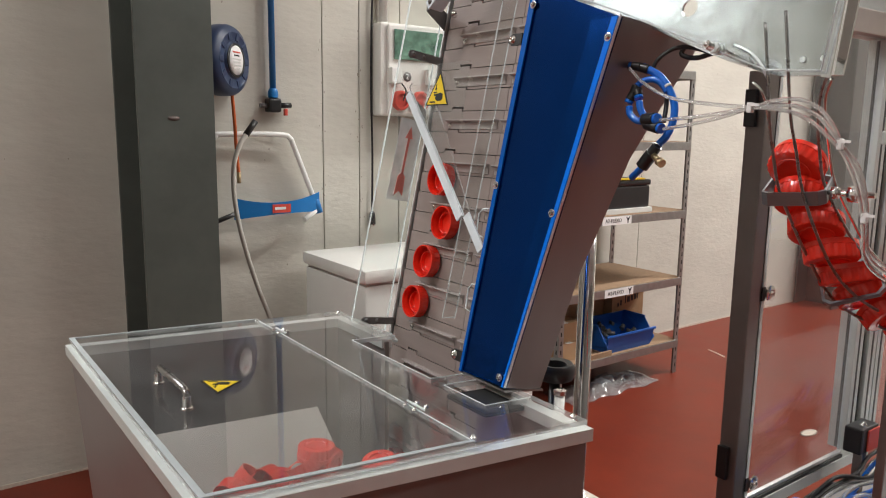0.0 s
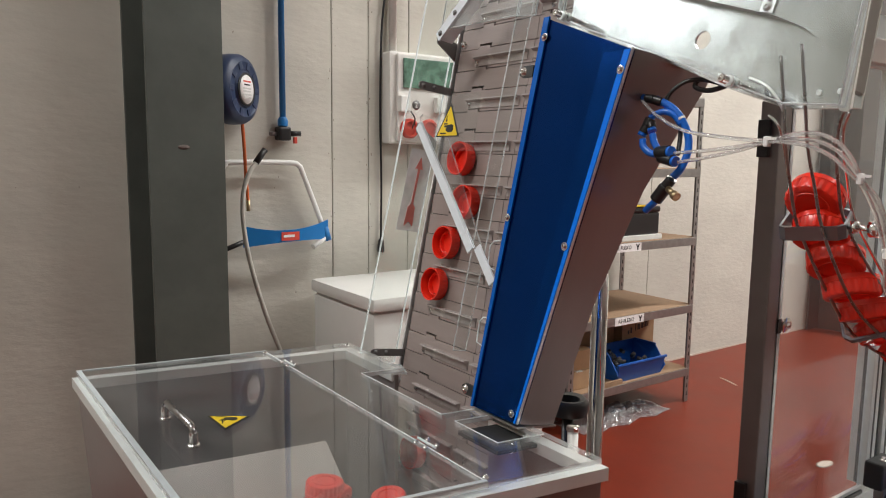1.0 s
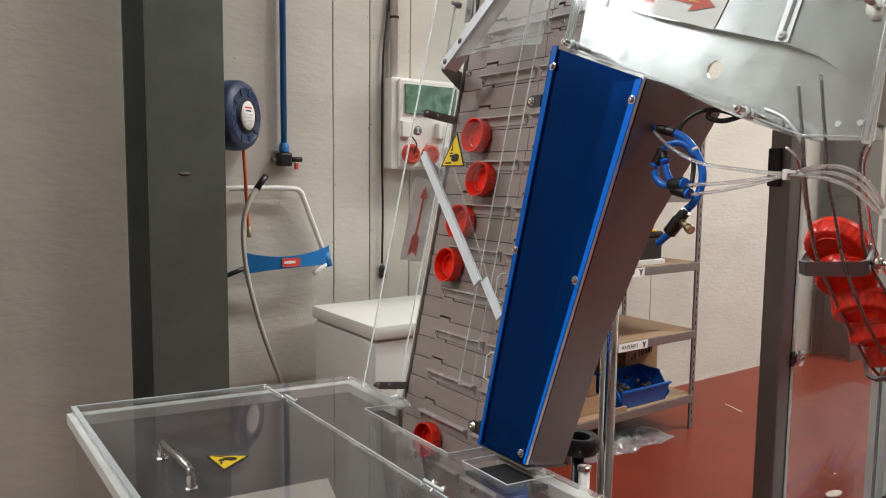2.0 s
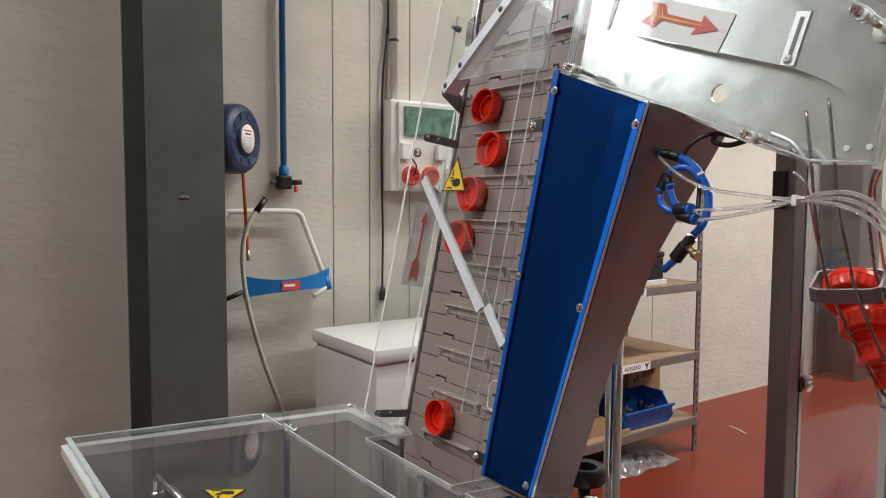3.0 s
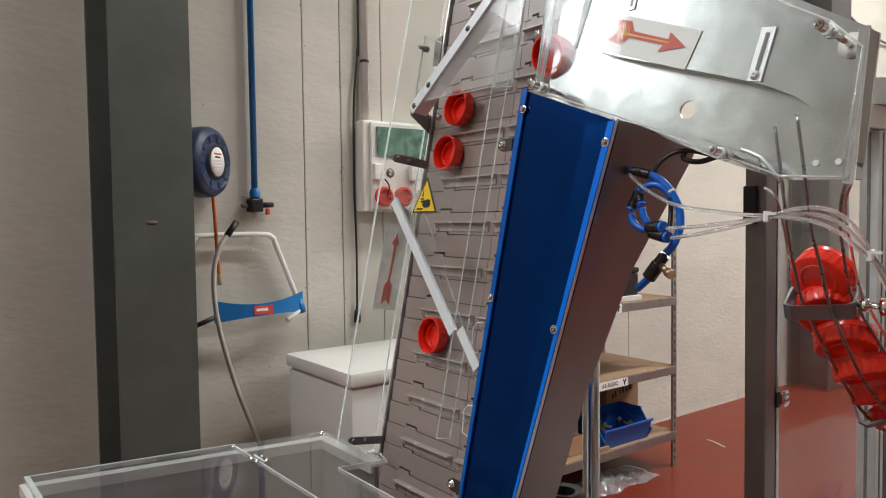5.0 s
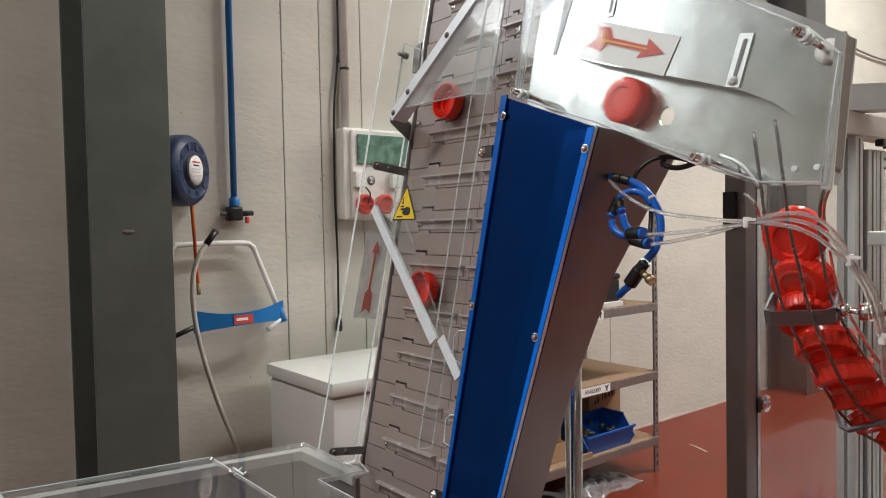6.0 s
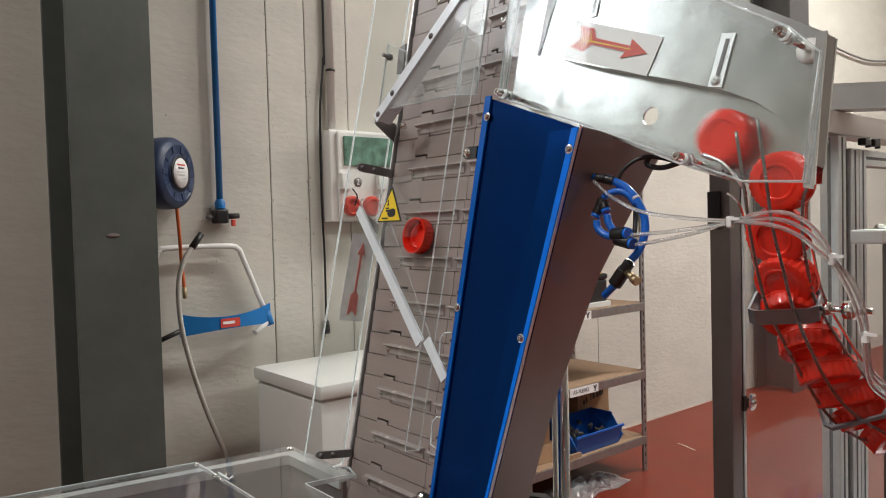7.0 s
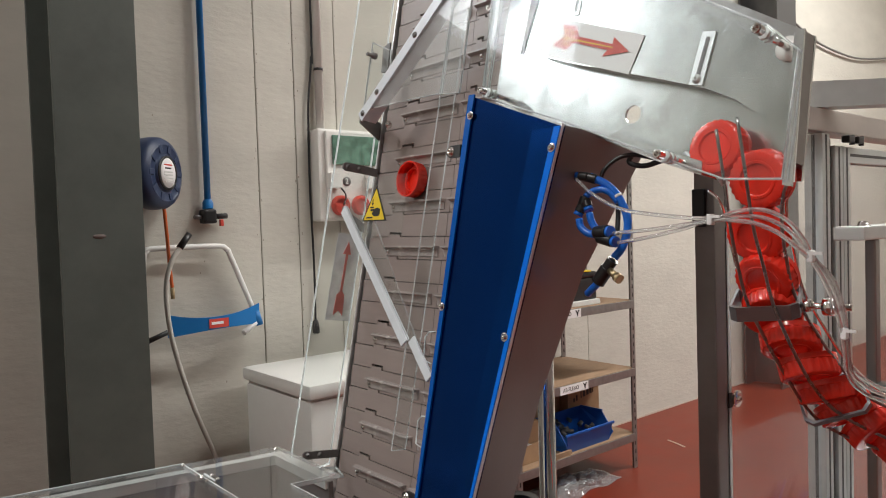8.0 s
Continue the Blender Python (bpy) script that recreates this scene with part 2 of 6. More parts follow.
def tube(bm, pts, r, seg=10, soft=0, mi=0):
    """A round bar or hose along points."""
    p = smoothline(pts, soft) if soft else [Vector(q) for q in pts]
    rings, prev = [], None
    for i, c in enumerate(p):
        d = (p[min(i + 1, len(p) - 1)] - p[max(i - 1, 0)]).normalized()
        side = prev if prev else d.orthogonal()
        side = (side - d * side.dot(d)).normalized()
        prev = side
        up = d.cross(side)
        rings.append([bm.verts.new(c + (side * math.cos(a) + up * math.sin(a)) * r) for a in [2 * math.pi * k / seg for k in range(seg)]])
    for a, b in zip(rings, rings[1:]):
        for k in range(seg):
            f = bm.faces.new([a[k], a[(k + 1) % seg], b[(k + 1) % seg], b[k]])
            f.material_index, f.smooth = mi, True
    for ring in (rings[0][::-1], rings[-1]):
        bm.faces.new(ring).material_index = mi
    return bm


def lathe(bm, profile, seg, m, wave=0.0, ribs=0, mi=0, ring=False):
    """Turns (radius, height) round the z axis of m; wave and ribs flute the outer side; ring closes the profile on itself."""
    rings = []
    for r, h, w in [(*q, 0)[:3] if len(q) == 2 else q for q in profile]:
        rings.append([bm.verts.new(m @ Vector(((r + w * wave * (1 if (k // 2) % 2 else -1)) * math.cos(2 * math.pi * k / seg),
                                               (r + w * wave * (1 if (k // 2) % 2 else -1)) * math.sin(2 * math.pi * k / seg), h))) for k in range(seg)])
    for a, b in zip(rings, rings[1:] + rings[:1] if ring else rings[1:]):
        for k in range(seg):
            f = bm.faces.new([a[k], a[(k + 1) % seg], b[(k + 1) % seg], b[k]])
            f.material_index, f.smooth = mi, True
    for end in () if ring else (rings[0][::-1], rings[-1]):
        if (end[0].co - end[seg // 2].co).length > 1e-4:
            bm.faces.new(end).material_index = mi
    return bm


def screw(bm, at, way, r=0.0045, h=0.003, mi=0):
    """A button-head screw with a hollow in its head."""
    m = Matrix.Translation(at) @ Vector(way).to_track_quat("Z", "Y").to_matrix().to_4x4()
    return lathe(bm, [(r * 1.35, -0.001), (r * 1.35, 0.0006), (r, 0.0007), (r * 0.95, h * 0.6), (r * 0.6, h), (r * 0.4, h), (r * 0.35, h * 0.45)], 14, m, mi=mi)


# The elevator's own plane: y across, s up along the belt, d depth behind the belt's face
LEAN = math.atan(0.158)
N_BELT = Vector((math.cos(LEAN), 0, -math.sin(LEAN)))
V_BELT = Vector((math.sin(LEAN), 0, math.cos(LEAN)))
K_BELT = N_BELT.dot(Vector((0.835, 0, 1.155)))
OUT = -N_BELT


def L(y, s, d=0.0):
    return N_BELT * (K_BELT + d) + V_BELT * s + Vector((0, y, 0))


def skew(s):
    """How far the elevator wanders sideways as it climbs."""
    return -0.077 * (s - 1.25)


SPEED = 0.1025
CLIMB = V_BELT + Vector((0, -0.077, 0))

# ---------------------------------------------------------------- setting
WALL_Y = 3.36
floor_ob = solo("floor", box(B(), (-5, -6, -0.12), (10, WALL_Y, 0)), M_FLOOR, "glossy red-brown painted industrial floor with scuffs", "floor", "structure")
b = B()
tube(b, [(4.345, 2.90, 0.0), (4.33, 2.84, 0.0), (4.31, 2.79, 0.0), (4.29, 2.74, 0.0)], 0.006, 6)
part("paint_chip", b, M_CHIP, floor_ob, "pale scratch in the floor paint")
b = B()
lathe(b, [(0.0, 0.0), (0.05, 0.002), (0.035, 0.004), (0.0, 0.004)], 18, Matrix.Translation((3.53, 1.77, 0)) @ Matrix.Diagonal((1.3, 0.6, 1, 1)))
part("paint_chip", b, M_CHIP, floor_ob, "pale oval chip in the floor paint")

# back wall of upright precast panels, with open joints between them
wall = solo("wall_north", box(B(), (-5, WALL_Y + 0.03, 0), (10, WALL_Y + 0.25, 6)), M_JOINT, "beige plastered wall of upright precast panels with dark joints", "wall", "structure")
edges = [-5, -1.35, 0.80, 1.655, 1.86, 2.10, 4.10, 6.42, 10]
for i, (x0, x1) in enumerate(zip(edges, edges[1:])):
    part("panel", box(B(), (x0 + 0.0025, WALL_Y, 0), (x1 - 0.0025, WALL_Y + 0.06, 6), 0.004), M_WALL, wall)
# worn pits and crumbled spots, thickest along the joints
M_PIT = mat("crumbled_plaster", (0.33, 0.30, 0.25), 0.95, vary=0.35, scale=50)
pits = B()
prnd = random.Random(21)
for k in range(420):
    e = prnd.choice((0.80, 1.655, 1.655, 1.86, 1.86, 2.10, 4.10, 6.42))
    x = e + prnd.gauss(0, 0.012) if k % 3 else prnd.uniform(-1.2, 6.0)
    z = prnd.uniform(0.05, 3.4)
    r = prnd.uniform(0.0012, 0.0045)
    n = 6
    ring = [pits.verts.new((x + r * prnd.uniform(0.5, 1.2) * math.cos(2 * math.pi * j / n), WALL_Y - 0.0006, z + r * prnd.uniform(0.6, 2.2) * math.sin(2 * math.pi * j / n))) for j in range(n)]
    pits.faces.new(ring)
tagged(part("pitting", pits, M_PIT, wall), kind="stuff")
b = B()
for k in range(40):
    x = -4.6 + k * 0.36
    box(b, (x, WALL_Y - 0.004, 0.0), (x + 0.36, WALL_Y, 0.012 + 0.012 * noise.noise(Vector((x * 3, 0, 0)))))
part("dirt_line", b, M_CHIP, wall, "pale rough edge where floor paint meets the wall")
# Added walls close the room; pale west, dark south tune the metal's reflections
solo("wall_west", box(B(), (-5.2, -6, 0), (-5, WALL_Y, 6)), M_WALL, "plain hall wall, added to close the room", "wall", "structure")
solo("wall_east", box(B(), (10, -6, 0), (10.2, WALL_Y, 6)), M_WALL, "plain hall wall, added to close the room", "wall", "structure")
solo("wall_south", box(B(), (-5, -6.2, 0), (10, -6, 6)), M_WALL2, "plain hall wall, added to close the room", "wall", "structure")
solo("ceiling", box(B(), (-5.2, -6.2, 6), (10.2, WALL_Y + 0.25, 6.1)), M_CEIL, "light sheet ceiling of the hall", "ceiling", "structure")


def ceiling_light(x, y, share):
    t = thing("ceiling_light", "long white fluorescent ceiling light, switched on", "lamp", (x, y, LAMP_Z), "ceiling lights")
    box_b = box(B(), (x - 0.75, y - 0.14, LAMP_Z + 0.02), (x + 0.75, y + 0.14, LAMP_Z + 0.09), 0.01)
    part("housing", box_b, M_WPLASTIC, t)
    part("diffuser", box(B(), (x - 0.72, y - 0.12, LAMP_Z - 0.01), (x + 0.72, y + 0.12, LAMP_Z + 0.018), 0.005), M_LAMP, t, "glowing diffuser", shadow=False)
    for dx in (-0.5, 0.5):
        part("hanger", tube(B(), [(x + dx, y, LAMP_Z + 0.08), (x + dx, y, 6)], 0.004, 6), M_STEEL, t)
    la = bpy.data.lights.new("lamp_glow", "AREA")
    la.shape, la.size, la.size_y, la.energy, la.color = "RECTANGLE", 1.5, 0.3, LAMP_POWER * share, (0.985, 0.972, 0.94)
    lo = new("lamp_glow", la)
    lo.location = (x, y, LAMP_Z - 0.02)


for q in LAMPS:
    ceiling_light(*q)


def h_column(name, x0, x1, y0, y1, paint, label, z1=6.0):
    b = B()
    box(b, (x0, y0, 0), (x1, y0 + 0.018, z1), 0.002)
    box(b, (x0, y1 - 0.018, 0), (x1, y1, z1), 0.002)
    xm = (x0 + x1) / 2
    box(b, (xm - 0.006, y0 + 0.0185, 0), (xm + 0.006, y1 - 0.0185, z1))
    return solo(name, b, paint, label, "column", "structure", "steel columns")


col = h_column("column", 0.678, 0.962, 2.90, 3.27, M_COLUMN, "dark grey-green painted steel H column against the wall")
b = B()
lathe(b, [(0.018, 0.0), (0.018, 0.0003), (0.0, 0.0003)], 12, Matrix.Translation((0.806, 2.8999, 1.508)) @ Euler((radians(90), 0, 0)).to_matrix().to_4x4() @ Matrix.Diagonal((1.3, 0.5, 1, 1)))
part("paint_smear", b, M_RUST, col, "faint red smear on the grey paint")
h_column("column", 6.25, 6.60, 3.0, 3.34, M_DGREY, "dark brown-grey painted steel H column by the wall")

# unseen high window, added to light the belt and gleam in the chute
win = thing("window_1", "unseen high window, added to light the belt and chute", "window", (-1.6, WALL_Y - 0.02, 3.4), kind="structure")
part("window_frame", box(B(), (-1.95, WALL_Y - 0.03, 3.15), (-0.10, WALL_Y - 0.001, 4.65), 0.005), M_WPLASTIC, win)
M_SKY = mat("added_glow_pane", (0.92, 0.97, 1.0), 0.4, emit=1.5, vary=0)
for k in range(3):
    part("pane", box(B(), (-1.9 + k * 0.60, WALL_Y - 0.036, 3.20), (-1.35 + k * 0.60, WALL_Y - 0.0305, 4.6)), M_SKY, win, "bright pane", shadow=False)
wl = bpy.data.lights.new("window_light", "AREA")
wl.shape, wl.size, wl.size_y, wl.energy, wl.color = "RECTANGLE", 1.7, 1.3, WINDOW_POWER, (0.92, 0.97, 1.0)
wo = new("window_light", wl)
wo.matrix_world = look((-1.02, WALL_Y - 0.05, 3.9), (-1.02, 0, 3.9))

# ---------------------------------------------------------------- hopper with its clear lid
LID_Z = 1.09
BL, BR, FR, FL = Vector((0.205, 1.515, 0)), Vector((0.722, 1.432, 0)), Vector((0.722, 0.712, 0)), Vector((0.215, 0.792, 0))


def plan(u, v, z):
    """A place over the hopper: u from its outer to its elevator side, v from front to back."""
    p = (FL * (1 - u) + FR * u) * (1 - v) + (BL * (1 - u) + BR * u) * v
    return Vector((p.x, p.y, z))


def plate(bm, u0, u1, v0, v1, z0, z1, mi=0, side=None):
    return prism(bm, [plan(u0, v0, z0), plan(u1, v0, z0), plan(u1, v1, z0), plan(u0, v1, z0)], (0, 0, z1 - z0), mi, side)


hopper = thing("cap_hopper", "stainless steel cap hopper with a hinged clear lid, partly filled", "hopper", (0.46, 1.11, 0))
# shell: four walls that lean in below, with a bent rim
outer_top = [plan(0, 0, 1.072), plan(1, 0, 1.072), plan(1, 1, 1.072), plan(0, 1, 1.072)]
low = [plan(0.06, 0.004, 0.62), plan(1.0, 0.004, 0.62), plan(1.0, 0.996, 0.62), plan(0.06, 0.996, 0.62)]
names = ("front_panel", "elevator_side_panel", "back_panel", "outer_panel")
ins = [plan(0.02, 0.015, 1.072), plan(0.98, 0.015, 1.072), plan(0.98, 0.985, 1.072), plan(0.02, 0.985, 1.072)]
inl = [plan(0.08, 0.019, 0.62), plan(0.98, 0.019, 0.62), plan(0.98, 0.981, 0.62), plan(0.08, 0.981, 0.62)]
# the elevator side is open in its middle, where the belt passes
for k, n, f0, f1 in ((0, names[0], 0, 1), (1, names[1], 0, 0.31), (1, names[1], 0.72, 1), (2, names[2], 0, 1), (3, names[3], 0, 1)):
    j = (k + 1) % 4
    b = B()
    v = [b.verts.new(q[k].lerp(q[j], f)) for q, f in ((outer_top, f0), (outer_top, f1), (low, f1), (low, f0), (ins, f0), (ins, f1), (inl, f1), (inl, f0))]
    for f in ((0, 1, 2, 3), (5, 4, 7, 6), (0, 4, 5, 1), (3, 2, 6, 7), (0, 3, 7, 4), (1, 5, 6, 2)):
        b.faces.new([v[i] for i in f])
    part(n, b, M_HOPPER, hopper)
b = B()
plate(b, 0.06, 0.99, 0.004, 0.996, 0.60, 0.618)
part("floor_panel", b, M_STEEL, hopper)
# slide plate inside, lighter steel
b = B()
prism(b, [(0.262, 1.312, 0.956), (0.597, 1.292, 0.946), (0.575, 1.06, 0.83), (0.575, 0.86, 0.73), (0.285, 0.86, 0.73)], (0, 0, -0.004))
part("slide_plate", b, M_SLIDE, hopper, "pale satin slide plate")
for u, v in ((0.12, 0.08), (0.97, 0.08), (0.97, 0.92), (0.12, 0.92)):
    p = plan(u, v, 0)
    lg = part("leg", box(B(), (p.x - 0.018, p.y - 0.018, 0.012), (p.x + 0.018, p.y + 0.018, 0.64), 0.004), M_STEEL, hopper)
    part("foot", lathe(B(), [(0.028, 0.0), (0.028, 0.006), (0.01, 0.012), (0.01, 0.014)], 16, Matrix.Translation((p.x, p.y, 0))), M_RUBBER, lg, "black rubber foot", True)
# rim
rim = B()
for u0, u1, v0, v1 in ((-0.012, 1.012, -0.009, 0.022), (-0.012, 1.012, 0.978, 1.009), (-0.012, 0.028, 0.0225, 0.9775), (0.972, 1.012, 0.0225, 0.31), (0.972, 1.012, 0.72, 0.9775)):
    plate(rim, u0, u1, v0, v1, 1.060, 1.078)
part("rim", rim, M_ALU_P, hopper, "satin steel rim")
# hinged front lid and fixed back cover, with frosted rims and cut-outs for the elevator
lid = part("lid", plate(B(), 0.0, 0.657, 0.0, 1.0, 1.0835, LID_Z, 0, 1), [M_LID, M_SOFT], hopper, "clear acrylic lid, closed", shadow=False)
b = B()
for u0, u1, v0, v1 in ((0.0, 0.016, 0.0, 1.0), (0.016, 0.657, 0.0, 0.010), (0.016, 0.657, 0.995, 1.0)):
    plate(b, u0, u1, v0, v1, LID_Z + 0.0005, LID_Z + 0.0025)
part("lid_border", b, M_LIDEDGE, lid, "greyish bonded border strip")
part("lid_edge", plate(B(), 0.6545, 0.657, 0.010, 0.995, LID_Z + 0.0003, LID_Z + 0.0015), M_EDGE, lid, "bright polished lid edge")


def grid_plate(us, vs, holes, z0, z1):
    """One plate with square holes: cells of a grid, walled only where a cell has no neighbour."""
    bm = B()
    at = {}

    def vert(i, j, z):
        if (i, j, z) not in at:
            at[i, j, z] = bm.verts.new(plan(us[i], vs[j], z))
        return at[i, j, z]
    cells = {(i, j) for i in range(len(us) - 1) for j in range(len(vs) - 1)} - set(holes)
    for i, j in cells:
        bm.faces.new([vert(i, j, z1), vert(i + 1, j, z1), vert(i + 1, j + 1, z1), vert(i, j + 1, z1)])
        bm.faces.new([vert(i, j, z0), vert(i, j + 1, z0), vert(i + 1, j + 1, z0), vert(i + 1, j, z0)])
        for (di, dj), (p, q) in {(-1, 0): ((i, j + 1), (i, j)), (1, 0): ((i + 1, j), (i + 1, j + 1)), (0, -1): ((i, j), (i + 1, j)), (0, 1): ((i + 1, j + 1), (i, j + 1))}.items():
            if (i + di, j + dj) not in cells:
                bm.faces.new([vert(*p, z0), vert(*q, z0), vert(*q, z1), vert(*p, z1)]).material_index = 1
    return bm


cov = part("back_cover", grid_plate([0.659, 0.835, 0.972, 1.0], [0.0, 0.145, 0.285, 0.335, 0.69, 1.0], [(1, 1), (1, 3), (2, 3)], 1.083, LID_Z), [M_LID, M_SOFT], hopper, "clear acrylic back cover with cut-outs", shadow=False)
b = B()
plate(b, 0.84, 0.97, 0.15, 0.28, 1.070, 1.076)
part("rubber_flap", b, M_RUBBER, cov, "black rubber flap")
b = B()
for u0, u1, v0, v1 in ((0.833, 0.985, 0.1435, 0.145), (0.833, 0.985, 0.285, 0.2865), (0.833, 0.835, 0.145, 0.285), (0.833, 0.835, 0.335, 0.69), (0.835, 0.985, 0.3335, 0.335), (0.835, 0.985, 0.69, 0.6915)):
    plate(b, u0, u1, v0, v1, LID_Z + 0.0003, LID_Z + 0.0015)
part("edge_trim", b, M_EDGE, cov, "whitish polished cut edge")
for v in (0.835, 0.19):
    h = part("hinge", plate(B(), 0.635, 0.682, v - 0.028, v + 0.028, LID_Z, LID_Z + 0.004), M_CLEAR, lid, "clear hinge with steel screws", shadow=False)
    part("pin", tube(B(), [plan(0.6585, v - 0.03, LID_Z + 0.0055), plan(0.6585, v + 0.03, LID_Z + 0.0055)], 0.0018, 8), M_EDGE, h)
    for du in (-0.017, 0.017):
        for dv in (-0.016, 0.016):
            part("screw", screw(B(), plan(0.6585 + du, v + dv, LID_Z + 0.004), (0, 0, 1), 0.0030, 0.003), M_CHROME, h)
for u, v in ((0.67, 0.02), (0.985, 0.025), (0.65, 0.985), (0.975, 0.975)):
    part("screw", screw(B(), plan(u, v, LID_Z + 0.001), (0, 0, 1), 0.0036, 0.003), M_CHROME, cov)
hd = part("handle", tube(B(), [(0.2765, 1.180, LID_Z), (0.2765, 1.180, LID_Z + 0.022), (0.277, 1.172, LID_Z + 0.028), (0.2805, 1.061, LID_Z + 0.028), (0.281, 1.053, LID_Z + 0.022), (0.281, 1.053, LID_Z)], 0.005, 12), M_WIRE, lid, "dark polished steel pull handle")
for x, y in ((0.2765, 1.180), (0.281, 1.053)):
    part("foot", lathe(B(), [(0.0085, 0), (0.0085, 0.003), (0.0062, 0.004), (0.0062, 0.020)], 14, Matrix.Translation((x, y, LID_Z + 0.0005))), M_CHROME, hd, "bright steel foot", True)


def pictogram(parent, o, ex, ey, n, side):
    """Yellow warning triangle: o the middle of its base, ex along the base, ey to the tip, n out of it."""
    o, ex, ey, n = (Vector(q) for q in (o, ex, ey, n))
    hgt = side * 0.866

    def flat(pts, z0, z1, m, name):
        return part(name, prism(B(), [o + ex * a * side + ey * c * hgt + n * z0 for a, c in pts], n * (z1 - z0)), m, parent)
    sg = flat([(-0.5, 0), (0.5, 0), (0, 1)], 0.0004, 0.0010, M_INK, "warning_sticker")
    sg["label"] = "yellow triangular crush-hazard warning sticker with black border"
    parent2 = sg

    def flat2(pts, m, name):
        return part(name, prism(B(), [o + ex * a * side + ey * c * hgt + n * 0.0011 for a, c in pts], n * 0.0004), m, parent2)
    flat2([(-0.43, 0.035), (0.43, 0.035), (0, 0.90)], M_YELLOW, "yellow_field")

    def flat3(pts, name):
        return part(name, prism(B(), [o + ex * a * side + ey * c * hgt + n * 0.0016 for a, c in pts], n * 0.0004), M_INK, parent2)
    flat3([(-0.30, 0.08), (-0.06, 0.08), (-0.06, 0.12), (-0.30, 0.12)], "symbol_bar")
    flat3([(-0.18, 0.36), (-0.04, 0.36), (-0.04, 0.40), (-0.18, 0.40)], "symbol_bar")
    flat3([(-0.06, 0.17), (0.02, 0.13), (0.18, 0.14), (0.23, 0.20), (0.22, 0.33), (0.12, 0.37), (0.0, 0.34), (-0.16, 0.33), (-0.16, 0.28), (-0.04, 0.27), (-0.10, 0.23)], "symbol_shape")
    flat3([(-0.11, 0.62), (-0.08, 0.62), (-0.08, 0.50), (-0.05, 0.50), (-0.095, 0.43), (-0.14, 0.50), (-0.11, 0.50)], "symbol_arrow")


pictogram(lid, (0.3595, 1.1395, LID_Z), (0.835, -0.551, 0), (-0.414, -0.91, 0), (0, 0, 1), 0.064)

# ---------------------------------------------------------------- red bottle caps
CAP_R, CAP_H = 0.0350, 0.026
CAP_SCALE = 0.93


def bottle_cap():
    t = thing("bottle_cap", "ribbed red plastic screw cap", "cap", (0, 0, 0), "red caps")
    b = lathe(B(), [(0.0, 0.0016), (0.0180, 0.0016), (0.0195, 0.0002), (0.0200, 0.0), (0.028, 0.0), (0.0328, 0.0010), (CAP_R - 0.0006, 0.003, 1), (CAP_R - 0.0004, 0.018, 1), (CAP_R - 0.0002, 0.0185), (CAP_R + 0.0006, 0.019), (CAP_R + 0.0006, CAP_H),
                    (CAP_R - 0.002, CAP_H), (CAP_R - 0.0032, 0.0195), (CAP_R - 0.0042, 0.014), (CAP_R - 0.0032, 0.011), (CAP_R - 0.0035, 0.004), (0.0, 0.004)], 96, Matrix.Scale(CAP_SCALE, 4), 0.0007, 48)
    part("shell", b, M_RED, t, "", True)
    b = lathe(B(), [(0.0235, 0.0042), (0.0235, 0.0135), (0.0225, 0.014), (0.0215, 0.0135), (0.0215, 0.0042)], 48, Matrix.Scale(CAP_SCALE, 4), ring=True)
    part("seal_ring", b, M_RED, t, "", True)
    b = lathe(B(), [(0.0192, 0.0004), (0.0198, -0.0009), (0.0225, -0.0009), (0.0232, 0.0004)], 48, Matrix.Scale(CAP_SCALE, 4), ring=True)
    part("top_ring", b, M_RED, t, "", True)
    return t


CAP_AXIS = Matrix((Vector((0, -1, 0)), V_BELT, OUT)).transposed().to_4x4()


def cap_mid(y, s, d, spin=0.0, tip=0.0):
    """A cap by its middle: tipped about the level line, then spun about its own axis. At tip 180 its closed top shows."""
    return Matrix.Translation(L(y, s, d)) @ CAP_AXIS @ pose(0, 0, 0, tip) @ pose(0, 0, 0, 0, 0, spin) @ Matrix.Translation((0, 0, -CAP_H * CAP_SCALE / 2))


def cap_pose(y, s, d, spin=0.0, tip=0.0, side=0.0):
    """A cap with its floor at depth d, its mouth outward; spin about its axis, tipped forward or sideways."""
    return Matrix.Translation(L(y, s, d)) @ CAP_AXIS @ pose(0, 0, 0, tip, side, spin) @ Matrix.Translation((0, 0, 0))


first_cap = bottle_cap()

# ---------------------------------------------------------------- elevator
elev = thing("cap_elevator", "inclined cleated-belt cap elevator with clear guards and blue-filmed cover", "machine", (0.80, 1.10, 0))
S0, S1 = 0.42, 2.30
# frame of the belt
b = B()
prism(b, [L(1.368 + skew(S0), S0 - 0.05, -0.004), L(1.368 + skew(S1), S1, -0.004), L(1.368 + skew(S1), S1, 0.07), L(1.368 + skew(S0), S0 - 0.05, 0.07)], (0, 0.004, 0))
part("side_frame", b, M_ALU_W, elev, "pale edge plate beside the belt")
b = B()
prism(b, [L(1.010 + skew(S0), S0 - 0.05, 0.012), L(1.010 + skew(S1), S1, 0.012), L(1.010 + skew(S1), S1, 0.05), L(1.010 + skew(S0), S0 - 0.05, 0.05)], (0, 0.004, 0))
part("side_frame", b, M_STEEL, elev)
b = B()
prism(b, [L(1.366 + skew(S0), S0 - 0.05, 0.016), L(1.016 + skew(S0), S0 - 0.05, 0.016), L(1.016 + skew(S1), S1, 0.016), L(1.366 + skew(S1), S1, 0.016)], N_BELT * 0.03)
part("back_plate", b, M_STEEL_D, elev)
